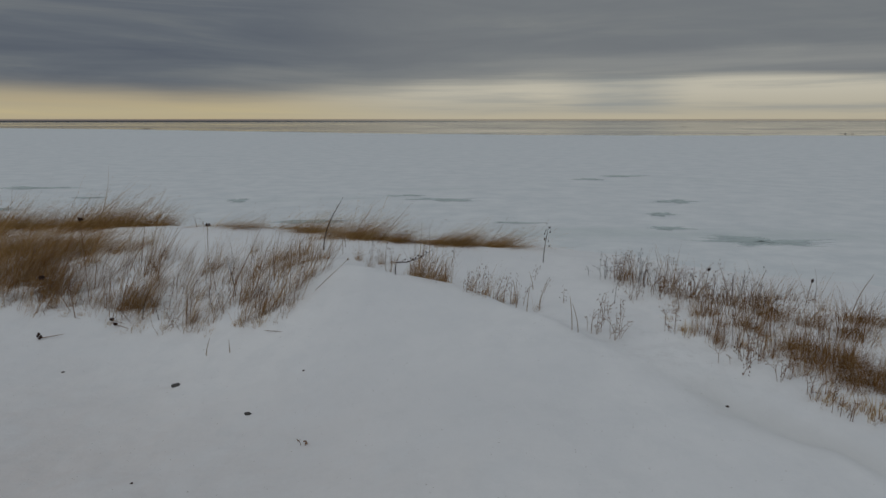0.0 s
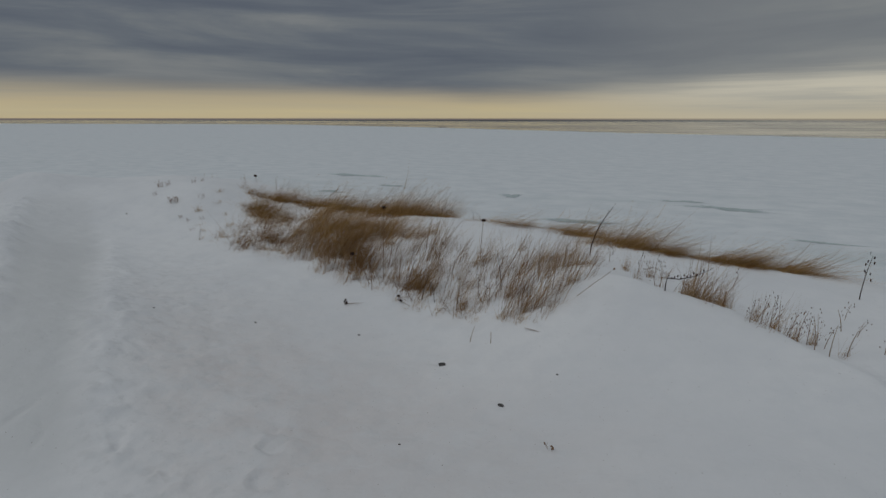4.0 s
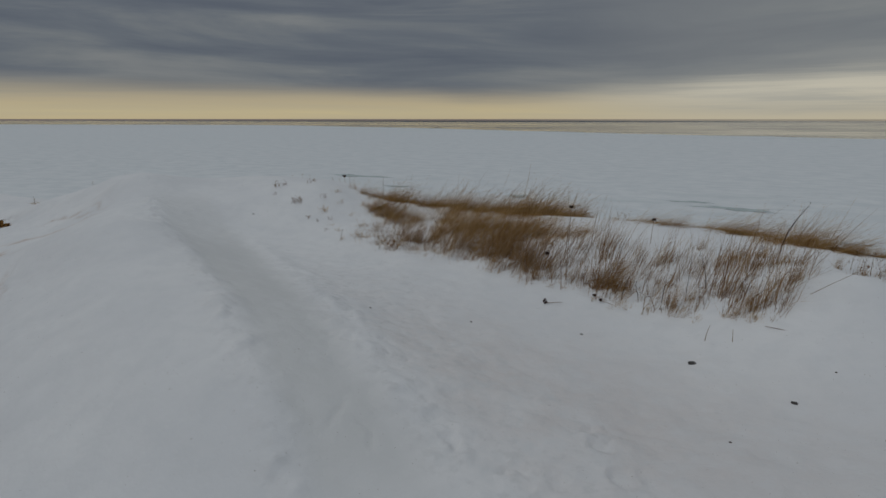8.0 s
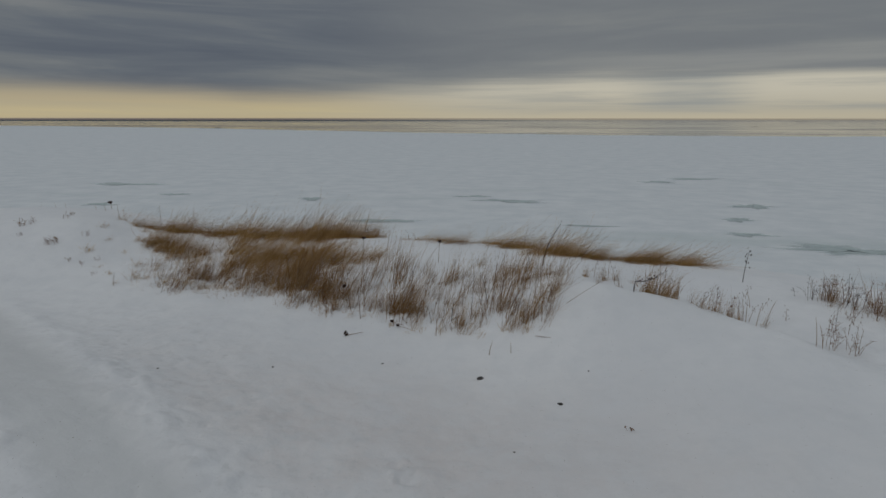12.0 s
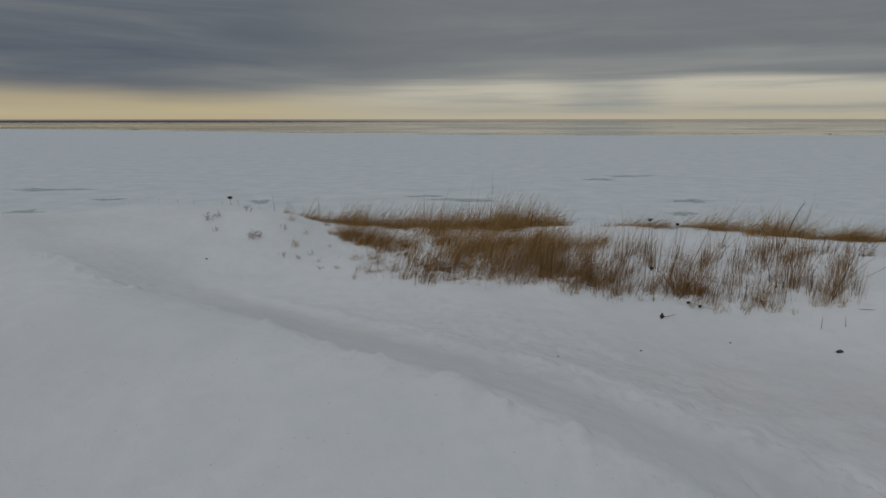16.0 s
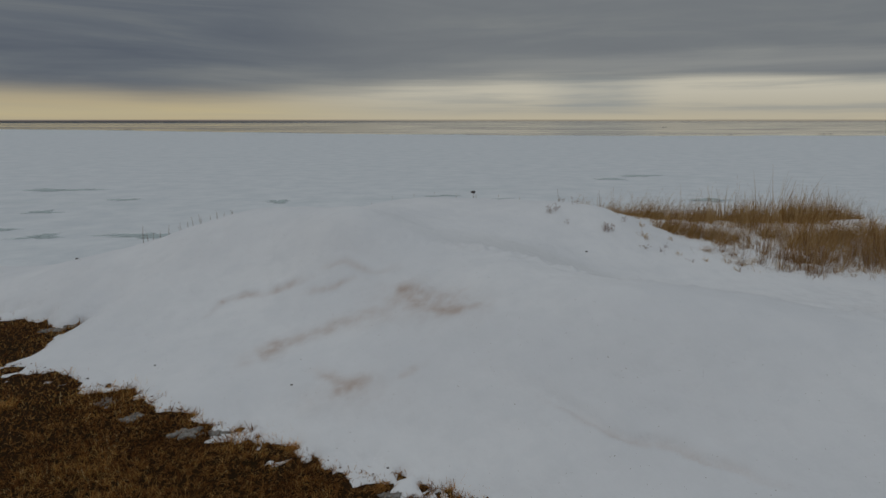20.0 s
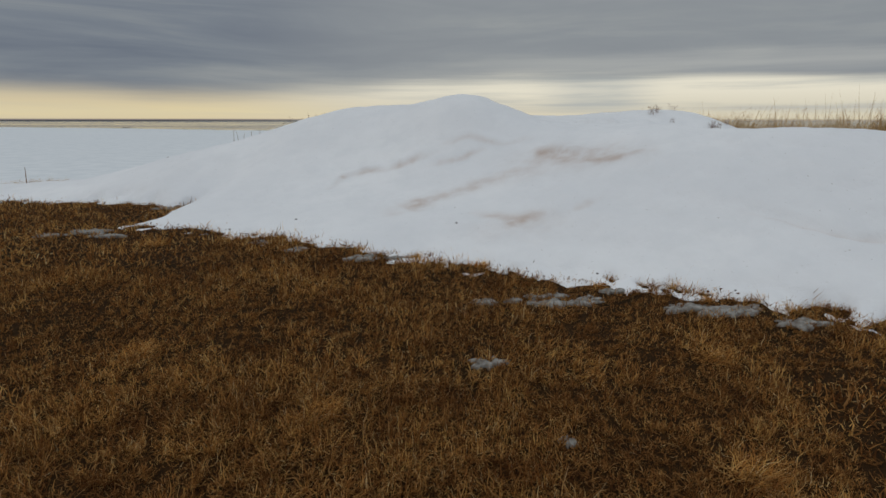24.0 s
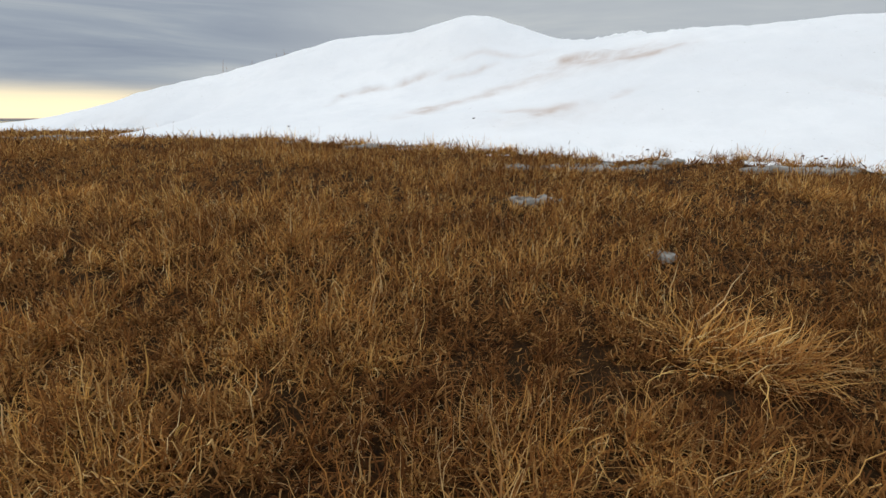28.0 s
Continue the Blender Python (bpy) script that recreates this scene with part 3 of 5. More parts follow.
def mesh_object(name, verts, faces, mat, parent=None, shade=True):
    """verts: n x 3; faces: m x k (k the same for all)."""
    verts, faces = np.asarray(verts, np.float32), np.asarray(faces, np.int32)
    me = bpy.data.meshes.new(name)
    me.vertices.add(len(verts))
    me.vertices.foreach_set("co", verts.ravel())
    k = faces.shape[1]
    me.loops.add(faces.size)
    me.loops.foreach_set("vertex_index", faces.ravel())
    me.polygons.add(len(faces))
    me.polygons.foreach_set("loop_start", np.arange(0, faces.size, k, dtype=np.int32))
    if shade:
        me.polygons.foreach_set("use_smooth", np.ones(len(faces), bool))
    me.update(calc_edges=True)
    me.materials.append(mat)
    ob = new(name, me)
    if parent:
        ob.parent = parent
    return ob


def sheet(name, xs, ys, height, mat, keep=None):
    gx, gy = np.meshgrid(xs, ys)
    x, y = gx.ravel(), gy.ravel()
    z = height(x, y)
    nx = len(xs)
    i, j = np.meshgrid(np.arange(nx - 1), np.arange(len(ys) - 1))
    a = (j * nx + i).ravel()
    quads = np.stack([a, a + 1, a + nx + 1, a + nx], 1)
    if keep is not None:
        k = keep(x, y, z)
        quads = quads[k[quads].any(1)]
        used = np.unique(quads)
        back = np.zeros(len(x), np.int64)
        back[used] = np.arange(len(used))
        quads, x, y, z = back[quads], x[used], y[used], z[used]
    return mesh_object(name, np.stack([x, y, z], 1), quads, mat), x, y


def add_attr(ob, name, values):
    a = ob.data.attributes.new(name, "FLOAT", "POINT")
    a.data.foreach_set("value", np.asarray(values, np.float32))


# the soil under everything, from the lawn down the bluff and out under the lake
def soil_h(x, y):
    e = np.maximum(y - bluff_edge(x), 0)
    drop = np.where(e < 1.4, 0.25 * e * e, 0.49 + 0.7 * (e - 1.4))
    return np.maximum(lawn_h(x, y) - drop, LAKE - 3.0)


ground, _, _ = sheet("ground", axis(-22, 8, 0.25, -4800, 4800, 1.3), axis(-3, 12, 0.25, -4800, 4800, 1.3), soil_h, SOIL)
tagged(ground, "dark brown thatch and soil under a dead lawn", "ground", kind="structure")

snow, sx, sy = sheet("snow_cover", refined(axis(-20, 5, 0.055, -160, 160, 1.2), -15.2, -9.4, -6.4, -1.8), refined(axis(-2.8, 12, 0.055, -30, 40, 1.2), 1.6, 6.0), terrain, SNOW,
                     lambda x, y, z: z > lawn_h(x, y) - 0.03 - 20.0 * (y > bluff_edge(x)))
bed, rim, far_rim, deep = path_masks(sx, sy)
# the stroke greys the bank's track, the fold's shading put into its colour
add_attr(snow, "packed", np.maximum(bed * (0.35 + 0.65 * deep), 0.9 * stroke(sx, sy, [(1.7, 4.1), (2.07, 3.7), (2.34, 3.43), (2.6, 3.22), (2.75, 3.0), (2.9, 2.75)], 0.14)))
add_attr(snow, "trodden", trodden(sx, sy) * (1 - 0.7 * far_rim) * (1 - bed))
add_attr(snow, "rough", np.clip(roughness(sx, sy) + 0.6 * rim, 0, 1))
add_attr(snow, "sand", sand_shade_mask(sx, sy))
tagged(snow, "white wind-packed snow drifted over a dune, sand blown on it", "snow", kind="structure")

# the frozen lake, its far edge irregular, and open water beyond
SHORE_X = [-4500, -2117, -1539, -1200, -930, -700, -559, -440, -331, -186, 6, 172, 420, 900, 4500]
SHORE_Y = [700, 850, 1000, 1120, 1080, 980, 925, 860, 783, 703, 601, 556, 550, 540, 520]


def ice_grid():
    xs = axis(-260, 260, 12, -4600, 4600, 1.12)
    rows, ts = [], np.linspace(0, 1, 70) ** 1.6
    far = np.interp(xs, SHORE_X, SHORE_Y) + 14 * fbm(xs, xs * 0, 0.02, 4, 40)
    for t in ts:
        y = 14 + (far - 14) * t
        z = LAKE + 0.35 * fbm(xs, y, 0.06, 4, 41) * smooth(160, 320, y) + 1.2 * np.maximum(fbm(xs, y, 0.03, 3, 42), 0) * smooth(0.8, 0.97, t)
        rows.append(np.stack([xs, y, z], 1))
    rows.append(np.stack([xs, far + 0.5, 0 * xs + LAKE - 1.0], 1))
    v = np.concatenate(rows)
    nx = len(xs)
    i, j = np.meshgrid(np.arange(nx - 1), np.arange(len(rows) - 1))
    a = (j * nx + i).ravel()
    return v, np.stack([a, a + 1, a + nx + 1, a + nx], 1)


ice = mesh_object("lake_ice", *ice_grid(), ICE)
tagged(ice, "snow-covered shelf of lake ice reaching out from the shore", "ice", kind="structure")
water, _, _ = sheet("water", axis(-400, 400, 200, -4900, 4900, 1.3), axis(300, 900, 100, 300, 4990, 1.15), lambda x, y: LAKE - 0.5 + 0 * x, WATER)
tagged(water, "still grey open lake water reflecting the pale horizon", "water", kind="structure")


# ---------------------------------------------------------------- builders for things
def blades(base, length, lean, heading, width, curl, segs=3, flat=0.35, twist=0.0, kink=0.0):
    """Ribbon blades. base n x 3, lean in radians from upright, heading in radians; curl bends the tip over, twist turns it aside."""
    n = len(length)
    t = np.linspace(0, 1, segs + 1)
    swing = rng.normal(0, 1, n) * twist
    p = base.copy()
    pts = [p]
    for k in range(segs):
        u = (k + 0.5) / segs
        a, h = lean + curl * u + kink * rng.normal(0, 0.7, n), heading + swing * u + kink * rng.normal(0, 1, n)
        step = length / segs
        p = p + np.stack([np.cos(h) * np.sin(a) * step, np.sin(h) * np.sin(a) * step, np.cos(a) * step], 1)
        pts.append(p)
    face = heading + np.pi / 2 + rng.normal(0, flat, n)
    wx, wy = np.cos(face), np.sin(face)
    v = []
    for k, q in enumerate(pts):
        wd = width * 0.5 * (1 - 0.92 * t[k] ** 1.6)
        off = np.stack([wx * wd, wy * wd, 0 * wd], 1)
        v += [q - off, q + off]
    m = 2 * (segs + 1)
    verts = np.stack(v, 1).reshape(-1, 3)
    o = np.arange(n)[:, None] * m
    faces = np.concatenate([np.stack([o + 2 * k, o + 2 * k + 1, o + 2 * k + 3, o + 2 * k + 2], 2).reshape(-1, 4) for k in range(segs)])
    return verts, faces


def joined(pieces):
    vs, fs, o = [], [], 0
    for v, f in pieces:
        vs.append(v)
        fs.append(f + o)
        o += len(v)
    return np.concatenate(vs), np.concatenate(fs)


def tube(points, radii, sides=5):
    points = [Vector(p) for p in points]
    v, f = [], []
    for k, p in enumerate(points):
        d = (points[min(k + 1, len(points) - 1)] - points[max(k - 1, 0)]).normalized()
        a = d.orthogonal().normalized()
        b = d.cross(a)
        for s in range(sides):
            u = 2 * math.pi * s / sides
            v.append(p + (a * math.cos(u) + b * math.sin(u)) * radii[k])
    for k in range(len(points) - 1):
        for s in range(sides):
            t = (s + 1) % sides
            f.append((k * sides + s, k * sides + t, (k + 1) * sides + t, (k + 1) * sides + s))
    return np.array([tuple(q) for q in v]), np.array(f)


def blob(centre, size, rough=0.3, seed=0, rings=5, sides=8):
    """A rough closed lump."""
    r = np.random.default_rng(seed)
    v, f = [], []
    for i in range(rings + 1):
        th = math.pi * (i + 0.02) / (rings + 0.04)
        for j in range(sides):
            ph = 2 * math.pi * j / sides + 0.3 * (i % 2)
            k = 1 + rough * (r.random() - 0.5) * 2 * (0 < i < rings)
            v.append((centre[0] + size[0] * k * math.sin(th) * math.cos(ph), centre[1] + size[1] * k * math.sin(th) * math.sin(ph), centre[2] + size[2] * k * math.cos(th)))
    for i in range(rings):
        for j in range(sides):
            t = (j + 1) % sides
            f.append((i * sides + j, i * sides + t, (i + 1) * sides + t, (i + 1) * sides + j))
    return np.array(v), np.array(f)


def part(name, geometry, mat, parent, label="", shade=True):
    ob = mesh_object(name, *geometry, mat, parent, shade)
    if label:
        ob["label"] = label
    return ob


def thing(name, x, y, z, label, category, group=""):
    return tagged_at(new(name), (x, y, z), label, category, group)


def tagged_at(ob, place, label, category, group=""):
    ob.location = place
    return tagged(ob, label, category, group)


def top(x, y):
    return float(terrain(np.array([float(x)]), np.array([float(y)]))[0])


def soil_top(x, y):
    return float(lawn_h(np.array([float(x)]), np.array([float(y)]))[0])


# ---------------------------------------------------------------- the lawn
def lawn_field(x0, x1, y0, y1, per_m2, len_lo, len_hi, width, segs):
    n = int((x1 - x0) * (y1 - y0) * per_m2)
    x, y = rng.uniform(x0, x1, n), rng.uniform(y0, y1, n)
    # blades gather in loose tussocks of uneven size
    ox, oy = x + 0.16 * fbm(x, y, 4.0, 2, 66), y + 0.16 * fbm(x, y, 4.0, 2, 67)
    cell = np.where(lattice(np.floor(ox / 0.4), np.floor(oy / 0.4), 65) > 0.5, 0.075, 0.12)
    cx, cy = np.floor(ox / cell), np.floor(oy / cell)
    tx, ty = (cx + 0.1 + 0.8 * lattice(cx, cy, 60)) * cell + x - ox, (cy + 0.1 + 0.8 * lattice(cx, cy, 61)) * cell + y - oy
    pull = 0.9 * (0.25 + 0.75 * lattice(cx, cy, 62)) * rng.random(n) ** 0.7
    x, y = x + (tx - x) * pull, y + (ty - y) * pull
    lush = 1.25 * fbm(x, y, 3.0, 3, 63)
    edge = into_snow(x, y) + 0.14 * fbm(x, y, 2.2, 3, 6)
    bare = -edge - edge_crumbs(x, y) * (1 - smooth(0.08, 0.4, edge))
    stand = rng.random(n) < 0.8 + 1.7 * lush + 1.2 * fbm(x, y, 7.0, 2, 69)
    keep = (stand | (rng.random(n) < 0.95)) & (bare > -0.03 - 0.4 * rng.random(n) ** 3)
    x, y, tx, ty, lush, stand = x[keep], y[keep], tx[keep], ty[keep], lush[keep], stand[keep]
    n = len(x)
    z = lawn_h(x, y) - 0.004
    out = np.arctan2(y - ty, x - tx)
    wind = 0.3 + 5.0 * fbm(x, y, 0.9, 2, 64)
    pick = rng.random(n)
    heading = np.where(pick < 0.4, out + rng.normal(0, 0.6, n), np.where(pick < 0.65, wind + rng.normal(0, 0.6, n), rng.uniform(0, 2 * np.pi, n)))
    length = rng.uniform(len_lo, len_hi, n) * (1 + 0.9 * np.clip(lush, -0.6, 0.6)) * (0.55 + 0.8 * lattice(np.floor(tx / 0.03), np.floor(ty / 0.03), 68)) * np.where(rng.random(n) < 0.03, 1.5, 1.0)
    lean = np.abs(rng.normal(0.72, 0.42, n))
    curl = rng.normal(1.7, 1.5, n)
    mat = (rng.random(n) < 0.5) | ~stand
    length, lean, curl = np.where(mat, length * 0.95, length), np.where(mat, rng.uniform(0.95, 1.45, n), lean), np.where(mat, rng.normal(0.3, 0.9, n), curl)
    z = np.where(mat, z + 0.02 * rng.random(n), z)
    wide = width * rng.uniform(0.6, 1.35, n) * np.where(mat, 1.3, 0.9)
    base = np.stack([x, y, z], 1)
    return [blades(base[m], length[m], lean[m], heading[m], wide[m], curl[m], k, 0.7, 2.6, 0.45) for m, k in ((~mat, segs), (mat, max(2, segs - 2)))]


near_lawn = [lawn_field(-14.7, -12.5, -0.25, 0.85, 8500, 0.05, 0.105, 0.0026, 6),
             lawn_field(-15.4, -12.0, -0.5, 1.6, 16000, 0.036, 0.08, 0.0033, 4),
             lawn_field(-16.6, -10.9, 1.6, 3.2, 10500, 0.035, 0.072, 0.0042, 3),
             lawn_field(-15.4, -10.9, 3.2, 4.3, 7000, 0.035, 0.078, 0.0058, 3)]
tagged(mesh_object("lawn_grass", *joined([f[0] for f in near_lawn]), LAWN), "dead brown lawn grass with pale dry curled blades", "grass", kind="stuff")
tagged(mesh_object("lawn_thatch", *joined([f[1] for f in near_lawn]), THATCH), "dark matted thatch of old rotting lawn grass", "grass", kind="stuff")
far_lawn = [lawn_field(-23, -15.4, 3.2, 8.0, 2300, 0.035, 0.08, 0.008, 2),
            lawn_field(-21, -16.6, 1.6, 3.2, 2300, 0.035, 0.08, 0.0082, 2),
            lawn_field(-12.0, -9.4, -0.5, 1.6, 3000, 0.035, 0.08, 0.0072, 2),
            lawn_field(-18, -15.4, -0.5, 1.6, 2800, 0.035, 0.08, 0.0072, 2)]
tagged(mesh_object("lawn_grass", *joined([f[0] for f in far_lawn]), LAWN), "dead brown lawn grass along the snow's edge", "grass", kind="stuff")
tagged(mesh_object("lawn_thatch", *joined([f[1] for f in far_lawn]), THATCH), "dark matted thatch along the snow's edge", "grass", kind="stuff")


def rough_lawn(x0, x1, y0, y1, per_m2):
    """Thinner, coarser grass where the lawn runs on behind."""
    return lawn_field(x0, x1, y0, y1, per_m2, 0.06, 0.12, 0.026, 2)


wide_lawn = [rough_lawn(-30, -23, -8, 8, 200), rough_lawn(-23, 2, -8, -0.5, 200), rough_lawn(-9.4, -4, -0.5, 1.2, 200), rough_lawn(-23, -18, -0.5, 3.2, 200)]
tagged(mesh_object("lawn_grass", *joined([f[0] for f in wide_lawn]), LAWN), "dead brown lawn grass running on behind the dune", "grass", kind="stuff")
tagged(mesh_object("lawn_thatch", *joined([f[1] for f in wide_lawn]), THATCH), "dark matted thatch of the wider lawn", "grass", kind="stuff")


def lying_tuft(x, y, r, n, length):
    """A tussock: long blades lying over, and a core of shorter ones that stand."""
    ob = thing("grass_tussock", x, y, soil_top(x, y), "tussock of long dead tawny grass lying over the lawn", "grass tuft", "lawn tussocks")
    for name, share, lo, hi, tall in (("lying_blade_layer", 0.78, 0.95, 1.4, 1.0), ("standing_core", 0.22, 0.4, 0.9, 0.6)):
        m = int(n * share)
        a = rng.uniform(0, 2 * np.pi, m)
        d = r * np.sqrt(rng.random(m)) * 0.5
        px, py = x + d * np.cos(a), y + d * np.sin(a)
        base = np.stack([px - x, py - y, lawn_h(px, py) - soil_top(x, y)], 1)
        head = np.where(rng.random(m) < 0.35, a, -0.2 + rng.normal(0, 0.7, m))
        tagged(part(name, blades(base, tall * rng.uniform(0.6, 1.1, m) * length, rng.uniform(lo, hi, m), head, 0.004 * rng.uniform(0.7, 1.2, m), rng.normal(0.6, 0.6, m), 6, 0.5, 1.0, 0.3), LAWN, ob), kind="stuff")
    return ob


for tx, ty, tr, tn, tl in ((-13.14, 0.66, 0.22, 520, 0.2), (-13.36, 3.37, 0.12, 260, 0.15), (-12.45, 0.95, 0.18, 260, 0.17), (-14.55, 0.75, 0.16, 220, 0.15), (-14.1, 1.35, 0.15, 200, 0.14), (-15.1, 1.9, 0.16, 200, 0.14), (-15.9, 3.9, 0.2, 220, 0.14), (-12.2, 1.75, 0.16, 200, 0.14), (-13.22, 3.22, 0.1, 160, 0.11), (-13.75, 3.45, 0.08, 110, 0.09), (-12.5, 2.72, 0.08, 110, 0.09), (-14.9, 4.1, 0.08, 100, 0.09), (-11.9, 2.45, 0.07, 90, 0.08), (-12.25, 2.75, 0.05, 60, 0.08), (-13.0, 3.15, 0.05, 60, 0.08)):
    lying_tuft(tx, ty, tr, tn, tl)


# ---------------------------------------------------------------- beach grass on the ridge
def tuft_geometry(n, r, lo, hi, lean, spread, curl, wd, toward, loose=0.25):
    a = rng.uniform(0, 2 * np.pi, n)
    d = r * rng.random(n) ** 0.7
    base = np.stack([d * np.cos(a), d * np.sin(a), np.full(n, -0.05)], 1)
    head = np.where(rng.random(n) < 1 - loose, toward + rng.normal(0, 0.15 + loose, n), a)
    length = lo + (hi - lo) * rng.random(n) ** 1.7
    return blades(base, length, np.abs(rng.normal(lean, spread, n)), head, wd * rng.uniform(0.6, 1.25, n), rng.normal(curl, 0.3, n), 3, 0.5, 0.35)


def tuft_mesh(name, *shape):
    return mesh_object(name, *tuft_geometry(*shape[:-1]), shape[-1])


WIND = 0.95
BLOWN_SHAPE = (130, 0.13, 0.16, 0.88, 0.9, 0.26, 0.5, 0.0055, WIND, 0.12)
BLOWN = [tuft_mesh("beach_grass_tuft", *BLOWN_SHAPE, BEACH) for _ in range(5)]
UPRIGHT = [tuft_mesh("beach_grass_tuft", 64, 0.12, 0.14, 0.88, 0.4, 0.18, 0.3, 0.0052, WIND, 0.08, TAN) for _ in range(5)]
SPARSE = [tuft_mesh("beach_grass_tuft", 32, 0.15, 0.10, 0.92, 0.42, 0.18, 0.3, 0.0052, WIND, 0.12, PALE) for _ in range(6)]
SHORT = [tuft_mesh("beach_grass_tuft", 80, 0.10, 0.05, 0.27, 0.45, 0.3, 0.5, 0.0055, WIND, 0.3, BEACH) for _ in range(3)]
LABELS = {id(BLOWN): "wind-blown tuft of dry brown beach grass rising from snow", id(UPRIGHT): "upright tuft of dry tawny beach grass in snow", id(SPARSE): "thin tuft of pale dry grass stems poking through snow", id(SHORT): "short stubby tuft of brown grass half buried in snow"}
first_used = set()
seat = random.Random(5)


def plant(kind, x, y, scale=1.0, turn=None):
    src = seat.choice(kind)
    turn = seat.uniform(-25, 25) if turn is None else turn
    m = pose(x, y, top(x, y), 0, 0, turn) 
    if src.name not in first_used:
        first_used.add(src.name)
        ob = src
        ob.matrix_basis = m
    else:
        ob = copy_thing(src, m)
    k = seat.choice((0.7, 0.8, 0.9, 1.0, 1.1, 1.3))
    ob.scale = (scale * k * seat.uniform(0.9, 1.2),) * 2 + (scale * k,)
    return tagged(ob, LABELS[id(kind)], "grass tuft", "beach grass on the ridge")


def along(points, n, jitter):
    xs, ys = [p[0] for p in points], [p[1] for p in points]
    for k in range(n):
        x = xs[0] + (xs[-1] - xs[0]) * (k + seat.random()) / n
        yield x, float(np.interp(x, xs, ys)) + seat.uniform(-jitter, jitter)


def grass_band(points, n, jitter, scale, shape, label, patchy=0.0, mat=None):
    """A run of tufts that cannot be told apart, as one mesh: they stand in clusters with thin places between."""
    pieces = []
    for x, y in along(points, n, jitter):
        here = float(fbm(np.array([x]), np.array([y]), 2.3, 2, 73)[0])
        if seat.random() < patchy + 0.08 - 0.7 * here:
            continue
        g, f = tuft_geometry(int(shape[0] * seat.uniform(0.55, 1.1)), *shape[1:])
        k = scale * seat.choice((0.35, 0.5, 0.65, 0.8, 0.95, 1.15, 1.35)) * (1 + 0.7 * here)
        a = seat.gauss(0, 0.22)
        turn = np.array([[math.cos(a), math.sin(a), 0], [-math.sin(a), math.cos(a), 0], [0, 0, 1]])
        pieces.append(((g @ turn) * np.array([k * 1.15, k * 1.15, k]) + np.array([x, y, top(x, y)]), f))
    return tagged(mesh_object("beach_grass_band", *joined(pieces), mat or BEACH), label, "grass", kind="stuff")


STAND_SHAPE = (56, 0.11, 0.12, 0.8, 0.55, 0.2, 0.45, 0.0052, WIND, 0.1)
COMBED_SHAPE = (90, 0.17, 0.12, 0.9, 1.05, 0.24, 0.35, 0.0052, WIND, 0.05)
FLAT_SHAPE = (84, 0.17, 0.14, 0.8, 1.2, 0.16, 0.3, 0.005, 0.4, 0.04)
STEM_SHAPE = (36, 0.15, 0.12, 0.85, 0.44, 0.17, 0.3, 0.0048, WIND, 0.06)
# rear band along the ridge's crest, combed over by the wind
REAR = "wind-blown band of dry brown beach grass on a snowy ridge"
grass_band([(-9.5, 9.0), (-8.6, 8.85), (-7.6, 8.75)], 36, 0.2, 0.46, STAND_SHAPE, REAR, 0.15)
grass_band([(-8.9, 8.8), (-8.2, 8.7), (-7.4, 8.75)], 48, 0.2, 0.6, COMBED_SHAPE, REAR, 0.1)
grass_band([(-7.5, 8.75), (-6.5, 8.85), (-5.4, 8.95)], 96, 0.22, 0.82, COMBED_SHAPE, REAR, 0.05)
grass_band([(-7.6, 8.65), (-6.6, 8.75), (-5.4, 8.85), (-4.5, 8.8)], 34, 0.22, 0.72, STAND_SHAPE, REAR, 0.1)
grass_band([(-5.6, 8.95), (-4.9, 8.95), (-4.3, 8.8)], 64, 0.22, 0.68, COMBED_SHAPE, REAR, 0.05)
# thin mats lying over the crest towards the drift
LOW = "low mat of dry brown grass lying over a snowy crest"
grass_band([(-3.9, 8.45), (-3.35, 8.4)], 12, 0.1, 0.4, FLAT_SHAPE, LOW)
grass_band([(-3.4, 8.3), (-2.7, 8.2), (-1.9, 8.1)], 100, 0.2, 0.74, FLAT_SHAPE, LOW, 0.28)
grass_band([(-2.2, 8.1), (-1.6, 7.95), (-0.7, 7.85)], 84, 0.2, 0.76, FLAT_SHAPE, LOW, 0.28)
grass_band([(-1.75, 7.6), (-1.45, 7.7), (-1.0, 7.75)], 22, 0.18, 0.75, COMBED_SHAPE, LOW, 0.0)
grass_band([(-0.8, 7.85), (0.1, 7.85)], 44, 0.12, 0.65, FLAT_SHAPE, LOW, 0.1)
grass_band([(-0.2, 7.8), (0.4, 7.8), (0.85, 7.85)], 66, 0.16, 0.76, FLAT_SHAPE, LOW, 0.05)
grass_band([(-6.9, 8.45), (-6.0, 8.5), (-5.3, 8.45)], 60, 0.22, 0.64, COMBED_SHAPE, REAR, 0.0)
grass_band([(-5.4, 8.4), (-4.6, 8.3)], 20, 0.2, 0.55, COMBED_SHAPE, REAR, 0.15)
grass_band([(-9.0, 8.6), (-8.2, 8.7), (-7.2, 8.7)], 56, 0.14, 0.68, COMBED_SHAPE, REAR, 0.05)
# second band before the crest, dense and dark, its right end lying out like a wave
SECOND = "dense dark band of combed beach grass before the ridge"
grass_band([(-8.5, 8.1), (-7.9, 7.75), (-7.1, 7.75)], 56, 0.18, 0.7, COMBED_SHAPE, SECOND, 0.05)
grass_band([(-7.2, 8.2), (-6.4, 8.05), (-5.6, 8.05)], 26, 0.2, 0.6, COMBED_SHAPE, SECOND, 0.25)
grass_band([(-6.8, 7.75), (-6.2, 7.6), (-5.4, 7.45), (-4.9, 7.4)], 84, 0.3, 0.8, COMBED_SHAPE, SECOND, 0.05)
